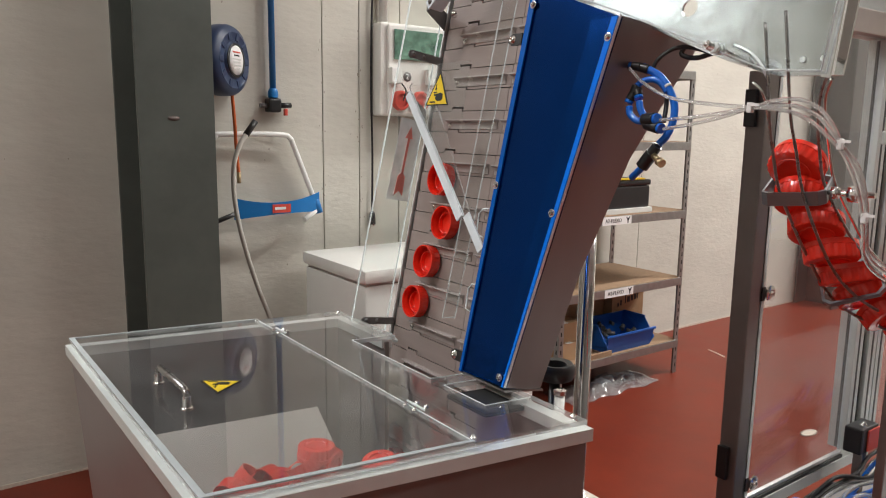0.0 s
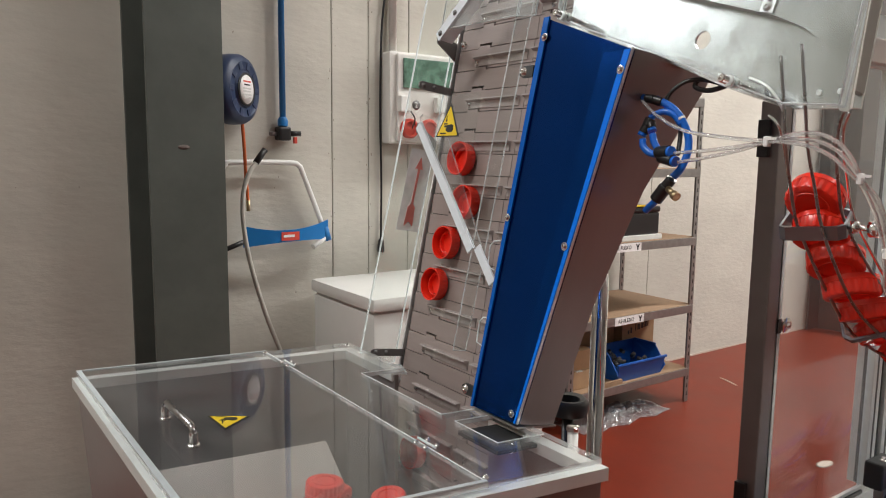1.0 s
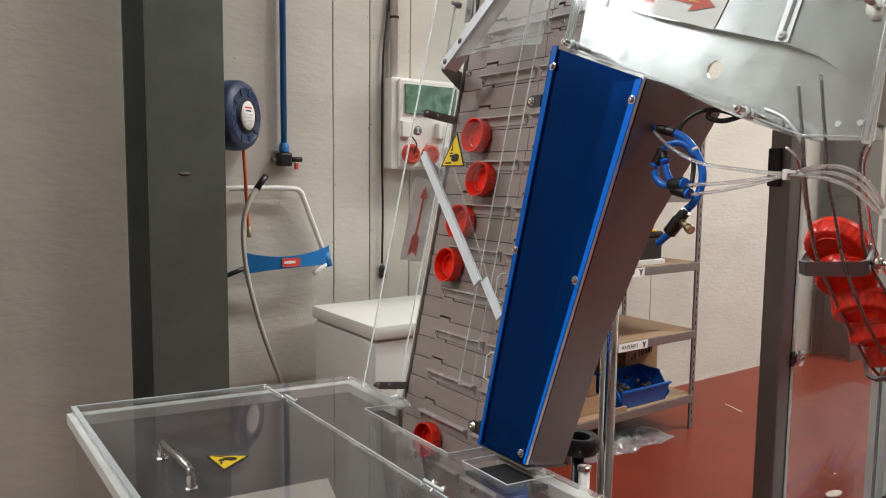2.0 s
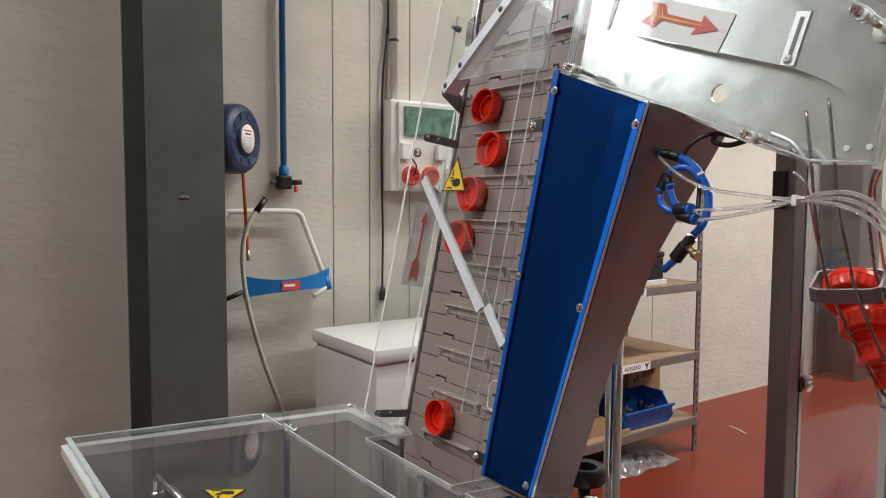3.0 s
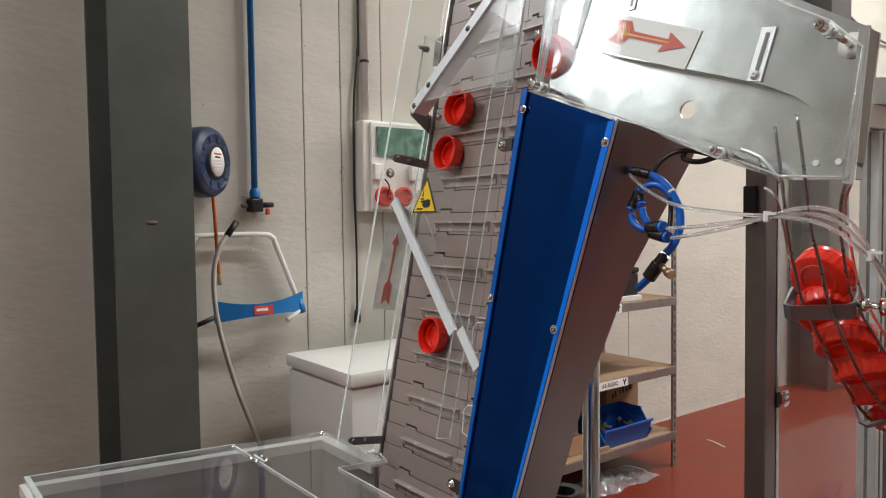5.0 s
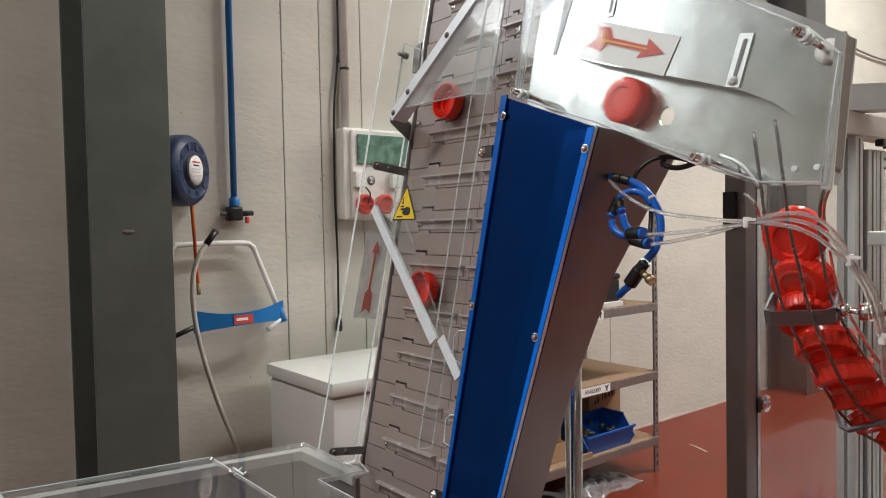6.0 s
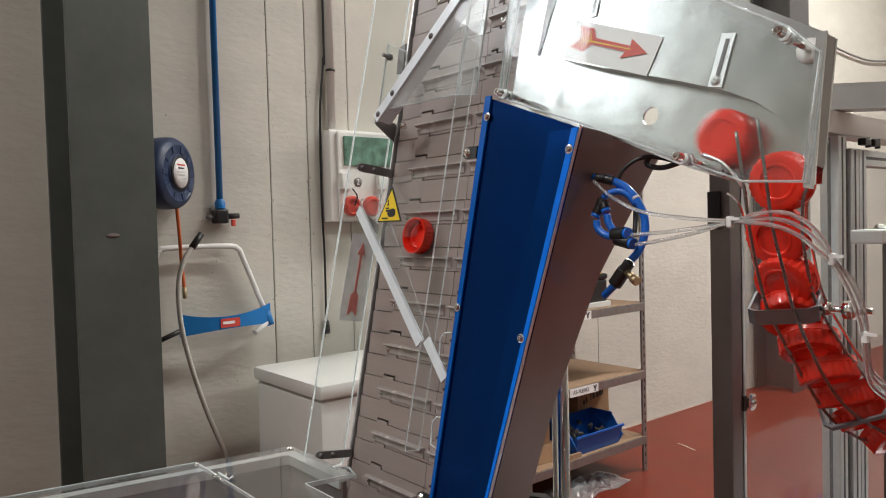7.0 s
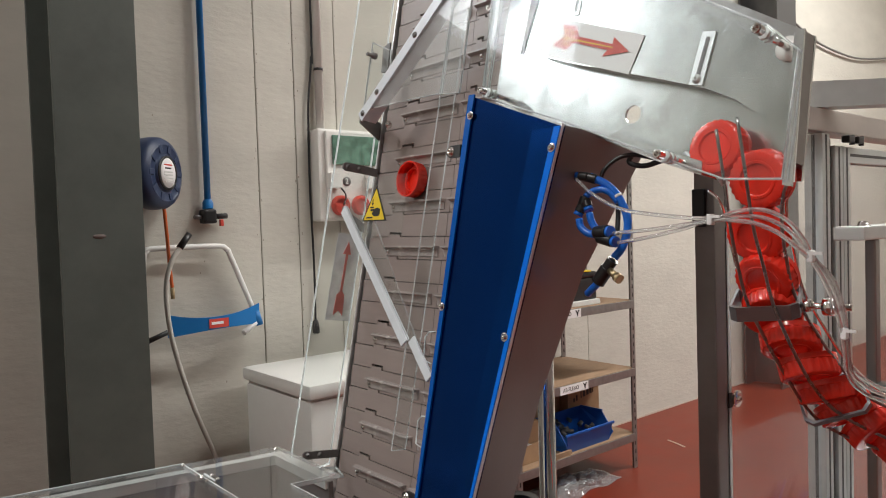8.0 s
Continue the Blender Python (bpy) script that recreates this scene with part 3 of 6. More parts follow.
# moving belt
b = B()
prism(b, [L(1.362 + skew(S0 - 0.9), S0 - 0.9, 0.009), L(1.026 + skew(S0 - 0.9), S0 - 0.9, 0.009), L(1.026 + skew(S1), S1 + 0.02, 0.009), L(1.362 + skew(S1), S1 + 0.02, 0.009)], N_BELT * 0.004)
belt = part("belt", b, M_SLOT, elev, "grey-brown modular plastic belt")
PITCH = 0.0845
LINK = PITCH / 2


def link_mesh(w, tab):
    """One belt link in its own plane: x across, y up, z out, with a hinge tab in its upper edge and a notch in the lower."""
    h = LINK - 0.0016
    t0, t1 = tab
    pts = [(0, 0), (t0 - 0.0012, 0), (t0 - 0.0015, 0.0078), (t1 + 0.0015, 0.0078), (t1 + 0.0012, 0), (w, 0), (w, h), (t1, h), (t1, h + 0.0052), (t0, h + 0.0052), (t0, h), (0, h)]
    b = prism(B(), [Vector((x, y, 0)) for x, y in pts], (0, 0, -0.007))
    return mesh("link", b, M_BELT)


WIDTHS = [(0.230, (0.064, 0.098)), (0.105, (0.012, 0.026))]
LINKS = [link_mesh(w - 0.0012, t) for w, t in WIDTHS]
BASIS = CAP_AXIS


def on_belt(name, me, y, s, d, parent=None):
    ob = new(name, me)
    ob.parent = parent or belt
    ob.matrix_basis = Matrix.Translation(L(y, s, d)) @ BASIS
    return ob


def cleat_mesh(w):
    b = prism(B(), [Vector((0, -0.010, 0)), Vector((0, 0.0020, 0)), Vector((0, 0.001, 0.012)), Vector((0, -0.0015, 0.0122)), Vector((0, -0.0042, 0.0045)), Vector((0, -0.0165, 0.0018)), Vector((0, -0.0175, 0))], (w, 0, 0))
    return mesh("cleat", b, M_CLEAT)


CLEATS = [cleat_mesh(0.155), cleat_mesh(0.10)]
SCREW = mesh("screw", screw(B(), (0, 0, 0), (0, 0, 1), 0.0042, 0.003), M_CHROME, True)
PHASE = 1.321 - 4.5 * SPEED - 0.004
n0 = int((S0 - 0.85 - PHASE) / PITCH)
for k in range(n0, n0 + 34):
    s = PHASE + k * PITCH
    for half in (0, 1):
        sl = s - 0.018 + half * LINK
        y = 1.360 + skew(sl)
        for i, (w, _) in enumerate(WIDTHS):
            on_belt("link", LINKS[i], y, sl, 0.002)
            y -= w
    on_belt("cleat", CLEATS[0], 1.300 + skew(s), s + 0.004, -0.001 + 0.003)
    on_belt("cleat", CLEATS[1], 1.128 + skew(s), s + 0.004, -0.001 + 0.003)
    on_belt("screw", SCREW, 1.293 + skew(s), s - 0.005, -0.0015)
    on_belt("screw", SCREW, 1.098 + skew(s), s - 0.005, -0.0015)

# clear guard along the outer edge of the belt, on two dark brackets


def sheet(name, pts, off, parent, label="", m=None, edge=None, rim=0.0):
    ob = part(name, prism(B(), pts, off, 0, 1), [m or M_CLEAR, edge or M_EDGE], parent, label, shadow=False)
    # thin hazy tubes imitate the glow of light caught in the sheet's edges
    if rim:
        h = Vector(off) / 2
        loop_pts = [Vector(p) + h for p in pts]
        b = B()
        for p, q in zip(loop_pts, loop_pts[1:] + loop_pts[:1]):
            tube(b, [p, q], rim, 6)
        part("edge_glow", b, M_RIM, ob, "thin hazy tube imitating the edge's glow", shadow=False)
    return ob


sheet("side_guard", [L(1.372 + skew(1.16), 1.16, -0.012), L(1.372 + skew(2.3), 2.3, -0.012), L(1.372 + skew(2.3), 2.3, -0.088), L(1.372 + skew(1.9), 1.9, -0.092), L(1.372 + skew(1.165), 1.165, -0.10), L(1.372 + skew(1.14), 1.14, -0.09)], (0, 0.006, 0), elev, "clear acrylic side guard", rim=0.0018)
sheet("guard_foot", [L(1.36, 1.155, -0.01), L(1.36, 1.155, -0.10), L(1.33, 1.145, -0.10), L(1.33, 1.145, -0.01)], V_BELT * 0.005, elev, "clear acrylic foot strip")
for s, w in ((1.183, 0.015), (1.742, 0.016)):
    y = 1.366 + skew(s)
    br = part("bracket", prism(B(), [L(y, s - w / 2, -0.002), L(y, s - w / 2, -0.076), L(y, s - w / 4, -0.082), L(y, s + w / 4, -0.082), L(y, s + w / 2, -0.076), L(y, s + w / 2, -0.002)], (0, -0.004, 0)), M_BRACKET, elev, "dark flat steel bracket")
    for d in (-0.045, -0.072):
        part("screw", screw(B(), L(y - 0.004, s, d), (0, -1, 0), 0.004, 0.003), M_BRACKET, br)
for s in (1.212, 1.723):
    y0 = 0.962 if s < 1.5 else 0.93
    br = part("bracket", prism(B(), [L(y0, s - 0.009, -0.128), L(y0 + 0.022, s - 0.009, -0.128), L(y0 + 0.030, s - 0.004, -0.128), L(y0 + 0.030, s + 0.004, -0.128), L(y0 + 0.022, s + 0.009, -0.128), L(y0, s + 0.009, -0.128)], OUT * 0.004), M_BLACK, elev, "black bracket tab")
    part("screw", screw(B(), L(y0 + 0.021, s, -0.132), OUT, 0.0055, 0.004), M_CHROME, br)

# blue-filmed cover, tapering towards its foot
BLUE = [(0.963, 1.190), (0.855, 1.193), (0.740, 1.736), (0.920, 1.803)]
blue = part("blue_cover", prism(B(), [L(y, s, -0.13) for y, s in BLUE], N_BELT * 0.006), M_BLUE, elev, "deep blue film-covered front cover")


def strip(p, q, w0, w1, d, th, m, name, parent, label=""):
    """A band inside the line from p to q."""
    return part(name, prism(B(), [L(*p, d), L(*q, d), L(q[0] + w1, q[1], d), L(p[0] + w0, p[1], d)], N_BELT * th), m, parent, label)


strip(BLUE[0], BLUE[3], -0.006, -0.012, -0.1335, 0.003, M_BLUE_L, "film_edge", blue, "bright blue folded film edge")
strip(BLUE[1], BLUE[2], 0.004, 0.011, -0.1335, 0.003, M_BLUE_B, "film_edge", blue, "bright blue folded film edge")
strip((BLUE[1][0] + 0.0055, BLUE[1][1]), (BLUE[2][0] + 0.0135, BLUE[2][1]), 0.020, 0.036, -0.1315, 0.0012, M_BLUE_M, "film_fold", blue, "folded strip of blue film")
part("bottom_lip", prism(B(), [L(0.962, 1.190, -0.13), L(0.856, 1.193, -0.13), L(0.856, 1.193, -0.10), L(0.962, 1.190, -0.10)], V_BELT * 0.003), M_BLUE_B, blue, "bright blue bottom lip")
for y, s in ((0.912, 1.772), (0.752, 1.709), (0.938, 1.495), (0.807, 1.464), (0.865, 1.206)):
    part("screw", screw(B(), L(y, s, -0.1337), OUT, 0.0045, 0.004), M_CHROME, blue, "", True)
# left flank of the blue cover back to the belt
part("cover_flank", prism(B(), [L(0.961, 1.19, -0.124), L(0.919, 1.80, -0.124), L(0.919, 1.80, -0.09), L(0.961, 1.19, -0.09)], (0, -0.003, 0)), M_BLUE, elev)
# stainless flank
RIGHT = [(0.855 - 0.208 * (s - 1.193), s, d) for s, d in ((1.193, -0.13), (1.738, -0.13), (1.752, 0.055), (1.56, -0.018), (1.38, -0.046), (1.186, -0.052))]
b = B()
prism(b, [L(*q) for q in RIGHT], (0.0, 0.004, 0))
part("steel_flank", b, M_FLANK, elev, "brushed stainless side panel")
b = B()
prism(b, [L(0.850, 1.186, -0.052), L(0.853, 1.186, -0.13), L(0.955, 1.186, -0.13), L(0.955, 1.186, -0.052)], V_BELT * 0.003)
part("bottom_plate", b, M_STEEL, elev)
b = B()
prism(b, [L(0.8555, 1.193, -0.132), L(0.7405, 1.739, -0.132), L(0.738, 1.739, -0.132), L(0.853, 1.193, -0.132)], N_BELT * 0.004)
part("edge_seam", b, M_ALU_W, elev, "thin bright sheet edge")

# clear upright divider on the belt
sheet("divider", [L(1.142, 1.24, -0.016), L(1.060, 2.26, -0.016), L(1.060, 2.26, -0.050), L(1.142, 1.24, -0.046)], (0, -0.004, 0), elev, "clear acrylic divider strip", edge=M_SOFT, rim=0.0011)
# small clear hooks at the blue cover
for s in (1.30, 1.425):
    part("wire_hook", tube(B(), [L(0.965, s + 0.032, -0.118), L(0.98, s + 0.030, -0.118), L(0.988, s + 0.022, -0.118), L(0.988, s - 0.012, -0.118), L(0.97, s - 0.016, -0.118)], 0.0012, 6), M_EDGE, elev, "thin clear bent edge")

# lower deflector: pale aluminium angle across the belt, with its bracket, warning sign and clear plate


def bar(p, q, w, d, th, parent, name, m=M_BARW, label=""):
    p, q = Vector(p), Vector(q)
    k = (q - p).normalized()
    n = Vector((-k.y, k.x)) * w / 2
    c = [p + n, q + n, q - n, p - n]
    return part(name, prism(B(), [L(a.x, a.y, d) for a in c], N_BELT * th), m, parent, label)


low_bar = bar((1.2315, 1.647), (1.0215, 1.4336), 0.0160, -0.132, 0.003, elev, "deflector_bar", label="pale aluminium deflector angle")
bar((1.0060, 1.4410), (0.9555, 1.389), 0.016, -0.1315, 0.003, elev, "deflector_bar", label="pale aluminium deflector end")
bar((1.2340, 1.6530), (1.0230, 1.4385), 0.003, -0.129, 0.008, low_bar, "web")
part("bracket", prism(B(), [L(1.235, 1.652, -0.130), L(1.35, 1.640, -0.004), L(1.35, 1.622, -0.004), L(1.235, 1.634, -0.130)], (0, 0.003, 0.0)), M_BRACKET, elev, "grey steel bracket plate")
sheet("clear_plate", [L(1.232, 1.655, -0.128), L(1.236, 1.662, -0.128), L(1.228, 1.668, -0.128), L(1.16, 1.655, -0.128), L(0.99, 1.43, -0.128), L(0.96, 1.39, -0.128), L(1.0, 1.42, -0.128)], N_BELT * 0.003, elev, edge=M_SOFT)
sheet("sign_plate", [L(1.185, 1.60, -0.127), L(1.060, 1.60, -0.127), L(1.060, 1.70, -0.127), L(1.185, 1.70, -0.127)], N_BELT * 0.002, elev, m=M_CLEAR, edge=M_CLEAR)
pictogram(elev, L(1.134, 1.624, -0.130), (0, -1, 0), tuple(V_BELT), tuple(OUT), 0.070)
# faint arrow sticker seen through the side guard
ST = part("arrow_sticker", prism(B(), [L(1.369 + skew(1.6), 1.615, -0.014), L(1.369 + skew(1.6), 1.615, -0.068), L(1.369 + skew(1.44), 1.445, -0.072), L(1.369 + skew(1.44), 1.445, -0.018)], (0, -0.0006, 0)), M_STICKER_T, elev, "translucent white sticker with a red upward arrow", shadow=False)
b = B()
for pts in ([(1.60, -0.060), (1.575, -0.070), (1.575, -0.063), (1.50, -0.065), (1.50, -0.060), (1.575, -0.058), (1.575, -0.052)], [(1.505, -0.062), (1.495, -0.072), (1.455, -0.074), (1.465, -0.063), (1.455, -0.053), (1.495, -0.054)]):
    prism(b, [L(1.3684 + skew(s), s, d + 0.018) for s, d in pts], (0, -0.0008, 0))
part("arrow", b, M_FAINT, ST, "pale red arrow")

# upper deflector with clear triangle
up_bar = bar((1.268, 1.826), (0.985, 2.066), 0.020, -0.092, 0.003, elev, "deflector_bar", label="pale aluminium deflector angle with screws")
bar((1.262, 1.822), (0.985, 2.057), 0.003, -0.09, 0.03, up_bar, "web")
for k in (0.03, 0.17, 0.52):
    part("screw", screw(B(), L(1.268 - 0.283 * k, 1.826 + 0.24 * k, -0.0925), OUT, 0.004, 0.003), M_BRACKET, up_bar)
part("bracket", prism(B(), [L(1.268, 1.817, -0.09), L(1.268, 1.838, -0.09), L(1.325, 1.842, -0.004), L(1.325, 1.806, -0.004)], (0, 0.003, 0)), M_BRACKET, elev, "grey steel bracket plate")
part("screw", screw(B(), L(1.262, 1.826, -0.03), (0, -1, 0), 0.0055, 0.006), M_CHROME, elev)
part("wing_nut", lathe(B(), [(0.006, 0), (0.006, 0.008), (0.0035, 0.009), (0.0035, 0.02)], 12, Matrix.Translation(L(1.267, 1.948, -0.07)) @ OUT.to_track_quat("Z", "Y").to_matrix().to_4x4()), M_BRACKET, elev)
part("bracket", prism(B(), [L(1.240, 1.918, -0.06), L(1.260, 1.918, -0.06), L(1.260, 1.968, -0.06), L(1.240, 1.973, -0.06)], N_BELT * 0.004), M_BRACKET, elev, "dark grey clamp plate")
sheet("clear_triangle", [L(1.244, 1.841, -0.088), L(1.040, 1.838, -0.088), L(1.030, 1.992, -0.088), L(1.06, 1.995, -0.088)], N_BELT * 0.004, elev, "clear acrylic triangle", M_HAZY, rim=0.0013)
sheet("clear_plate", [L(1.279, 1.838, -0.080), L(1.270, 1.973, -0.080), L(1.209, 1.946, -0.080), L(1.20, 1.90, -0.080)], N_BELT * 0.004, elev, "clear acrylic corner plate", rim=0.0012)
sheet("clear_plate", [L(1.036, 1.833, -0.095), L(0.988, 1.828, -0.095), L(0.960, 2.26, -0.095), L(1.000, 2.26, -0.095)], N_BELT * 0.004, elev, "clear acrylic front strip", M_HAZY, rim=0.0012)
sheet("clear_plate", [L(0.946, 1.835, -0.085), L(0.934, 1.827, -0.085), L(0.895, 2.26, -0.085), L(0.915, 2.26, -0.085)], N_BELT * 0.006, elev, "clear acrylic front strip", M_HAZY, rim=0.0012)
def holed_plate(outer, y, s, r, d, th):
    """A plate in the elevator's plane with one round hole through it."""
    bm = B()
    ring = [(y + r * math.cos(2 * math.pi * k / 24), s + r * math.sin(2 * math.pi * k / 24)) for k in range(24)]
    for dd in (d, d + th):
        es = []
        for loop_pts in (outer, ring):
            vs = [bm.verts.new(L(p, q, dd)) for p, q in loop_pts]
            es += [bm.edges.new((vs[k], vs[(k + 1) % len(vs)])) for k in range(len(vs))]
        bmesh.ops.triangle_fill(bm, edges=es, use_beauty=True)
    for loop_pts in (outer, ring):
        v0 = [bm.verts.new(L(p, q, d)) for p, q in loop_pts]
        v1 = [bm.verts.new(L(p, q, d + th)) for p, q in loop_pts]
        for k in range(len(v0)):
            j = (k + 1) % len(v0)
            bm.faces.new([v0[k], v0[j], v1[j], v1[k]])
    bmesh.ops.remove_doubles(bm, verts=bm.verts[:], dist=1e-5)
    return bm


# chute: aluminium back plate, bottom rail, upper guide plate with a curved edge, clear cover on studs
chute = part("chute_back", holed_plate([(y, s) for y, s in ((0.985, 1.83), (0.925, 1.804), (0.801, 1.7605), (0.728, 1.734), (0.642, 1.698), (0.568, 1.672), (0.49, 1.669), (0.484, 1.83), (0.62, 1.915), (0.75, 2.00), (0.75, 2.28), (0.945, 2.28))], 0.716, 1.774, 0.0125, -0.018, 0.004), M_ALU, elev, "brushed aluminium discharge chute back")
b = B()
railpts = [(0.925, 1.803), (0.801, 1.758), (0.728, 1.732), (0.642, 1.695), (0.585, 1.675)]
for (y0, s0), (y1, s1) in zip(railpts, railpts[1:]):
    prism(b, [L(y0, s0, -0.0185), L(y1, s1, -0.0185), L(y1, s1, -0.060), L(y0, s0, -0.060)], V_BELT * 0.003)
part("bottom_rail", b, M_ALU, chute)
b = B()
for (y0, s0), (y1, s1) in zip(railpts, railpts[1:]):
    prism(b, [L(y0, s0 + 0.0035, -0.060), L(y1, s1 + 0.0035, -0.060), L(y1, s1 + 0.016, -0.060), L(y0, s0 + 0.016, -0.060)], N_BELT * 0.002)
part("front_flange", b, M_ALU, chute, "front flange of the chute rail")
part("guide_rod", tube(B(), [L(0.612, 1.705, -0.055), L(0.59, 1.694, -0.05), L(0.573, 1.675, -0.045), L(0.568, 1.665, -0.04)], 0.0025, 8, 4), M_ALU_W, chute)
curve = [(0.87, 1.878), (0.80, 1.852), (0.711, 1.823), (0.66, 1.806), (0.60, 1.785), (0.56, 1.765), (0.53, 1.743), (0.508, 1.715), (0.498, 1.685)]
top = [(0.488, 1.685), (0.4845, 1.829), (0.62, 1.914), (0.75, 1.999), (0.75, 2.27), (0.87, 2.27)]
# the rim takes a darker steel to paint in the shade along the curve
part("guide_plate", prism(B(), [L(y, s, -0.0185) for y, s in curve + top], OUT * 0.022, 0, 1), [M_ALU, M_STEEL_D], chute, "aluminium guide plate with a curved lower edge")
part("seam_strip", prism(B(), [L(0.935, 1.90, -0.0187), L(0.93, 1.90, -0.0187), L(0.90, 2.0, -0.0187), L(0.88, 2.2, -0.0187), L(0.885, 2.2, -0.0187)], OUT * 0.002), M_BRACKET, chute, "dark plate seam")
for y, s in ((0.89, 1.90), (0.645, 1.700), (0.60, 1.692), (0.54, 1.690), (0.515, 1.690)):
    part("screw", screw(B(), L(y, s, -0.0188), OUT, 0.0028, 0.001), M_ALU_P, chute)
sl = part("slotted_strip", prism(B(), [L(y, s, -0.0408) for y, s in ((0.620, 1.792), (0.602, 1.788), (0.588, 1.852), (0.606, 1.855))], OUT * 0.002), M_ALU_W, chute, "slotted aluminium adjusting strip")
# dark strip on the face paints the shade inside the slot
part("slot", prism(B(), [L(y, s, -0.0430) for y, s in ((0.611, 1.800), (0.606, 1.799), (0.595, 1.846), (0.600, 1.847))], OUT * 0.0004), M_BRACKET, sl)
part("screw", screw(B(), L(0.610, 1.797, -0.043), OUT, 0.0045, 0.003), M_ALU_P, sl)
sl = part("slotted_strip", prism(B(), [L(y, s, -0.0408) for y, s in ((0.815, 1.925), (0.803, 1.925), (0.795, 1.975), (0.807, 1.975))], OUT * 0.002), M_ALU_W, chute, "slotted aluminium adjusting strip")
# again a dark strip for the slot's shade
part("slot", prism(B(), [L(y, s, -0.0430) for y, s in ((0.811, 1.93), (0.806, 1.93), (0.800, 1.970), (0.805, 1.970))], OUT * 0.0004), M_BRACKET, sl)
part("end_plate", prism(B(), [L(0.482, 1.660, -0.060), L(0.480, 1.820, -0.060), L(0.476, 1.812, -0.085), L(0.478, 1.652, -0.085)], (0, -0.004, 0)), M_ALU_W, chute, "bright folded end plate")
part("end_flange", prism(B(), [L(0.478, 1.652, -0.0855), L(0.474, 1.812, -0.0855), L(0.464, 1.812, -0.0855), L(0.468, 1.650, -0.0855)], OUT * 0.003), M_ALU, chute, "bright end flange")
sheet("front_cover", [L(y, s, -0.092) for y, s in ((0.930, 1.812), (0.775, 1.756), (0.622, 1.694), (0.538, 1.661), (0.475, 1.657), (0.466, 1.788), (0.500, 1.822), (0.586, 1.875), (0.72, 1.955), (0.72, 2.26), (0.928, 2.26))], OUT * 0.005, elev, "clear acrylic chute cover", rim=0.0014)
# white arrow sign fixed on the guide plate
sg = part("arrow_sign", prism(B(), [L(y, s, -0.0415) for y, s in ((0.838, 1.928), (0.689, 1.869), (0.710, 1.821), (0.860, 1.876))], OUT * 0.0006), M_STICKER, chute, "white sign with a red arrow pointing down the chute")


def sign_xy(a, c):
    p = Vector((0.860, 1.876)) + (Vector((0.710, 1.821)) - Vector((0.860, 1.876))) * a + (Vector((0.838, 1.928)) - Vector((0.860, 1.876))) * c
    return L(p.x, p.y, -0.0430)


part("arrow", prism(B(), [sign_xy(a, c) for a, c in ((0.08, 0.86), (0.25, 0.86), (0.32, 0.63), (0.72, 0.60), (0.71, 0.77), (0.92, 0.50), (0.66, 0.27), (0.69, 0.44), (0.29, 0.46), (0.22, 0.24), (0.05, 0.30), (0.15, 0.58))], OUT * 0.0005), M_ARROW, sg, "red arrow")
for k in range(4):
    for side in (-1, 1):
        a0 = 0.15 + 0.035 * k
        part("arrow_stripe", prism(B(), [sign_xy(a, c) + OUT * 0.0007 for a, c in ((a0 + 0.02, 0.56), (a0 - 0.035, 0.56 + 0.22 * side), (a0 - 0.030, 0.56 + 0.22 * side), (a0 + 0.027, 0.56))], OUT * 0.0004), M_YELLOW, sg)
part("arrow_stripe", prism(B(), [sign_xy(a, c) + OUT * 0.0007 for a, c in ((0.16, 0.55), (0.74, 0.53), (0.74, 0.51), (0.16, 0.515))], OUT * 0.0004), M_YELLOW, sg)


def stud(y, s, d0=-0.019, d1=-0.108, r=0.0048):
    b = B()
    tube(b, [L(y, s, d0), L(y, s, d1 + 0.012)], r * 0.72, 10)
    st = part("cover_stud", b, M_CHROME, elev, "threaded steel stud with nuts")
    for d in (d1 + 0.022, d1 + 0.012):
        part("nut", lathe(B(), [(r * 1.5, 0), (r * 1.5, 0.005)], 6, Matrix.Translation(L(y, s, d)) @ OUT.to_track_quat("Z", "Y").to_matrix().to_4x4()), M_ALU_P, st)
    part("socket_head", lathe(B(), [(r * 1.15, 0), (r * 1.15, 0.010), (r * 0.95, 0.011), (r * 0.6, 0.011), (r * 0.55, 0.006)], 16, Matrix.Translation(L(y, s, d1 + 0.002)) @ OUT.to_track_quat("Z", "Y").to_matrix().to_4x4()), M_CHROME, st, "", True)


for y, s in ((0.916, 1.815), (0.609, 1.691), (0.501, 1.812)):
    stud(y, s)
part("washer", lathe(B(), [(0.014, 0), (0.014, 0.003), (0.005, 0.0035)], 22, Matrix.Translation(L(0.501, 1.812, -0.041)) @ OUT.to_track_quat("Z", "Y").to_matrix().to_4x4()), M_WPLASTIC, elev)

# ---------------------------------------------------------------- wire tunnel for the caps
# centre line of the track in the elevator's plane: it drops, then bends away towards the machine
TRACK = smoothline([L(*q) for q in ((0.518, 1.718, -0.055), (0.523, 1.67, -0.042), (0.534, 1.611, -0.018), (0.536, 1.57, 0.0), (0.533, 1.533, 0.015), (0.514, 1.484, 0.045), (0.503, 1.452, 0.08), (0.494, 1.425, 0.12), (0.474, 1.401, 0.16), (0.438, 1.38, 0.21), (0.392, 1.366, 0.26))], 12)
FRONT = Vector((-math.cos(radians(17)), -math.sin(radians(17)), 0.156))
LEN = [0.0]
for p, q in zip(TRACK, TRACK[1:]):
    LEN.append(LEN[-1] + (q - p).length)


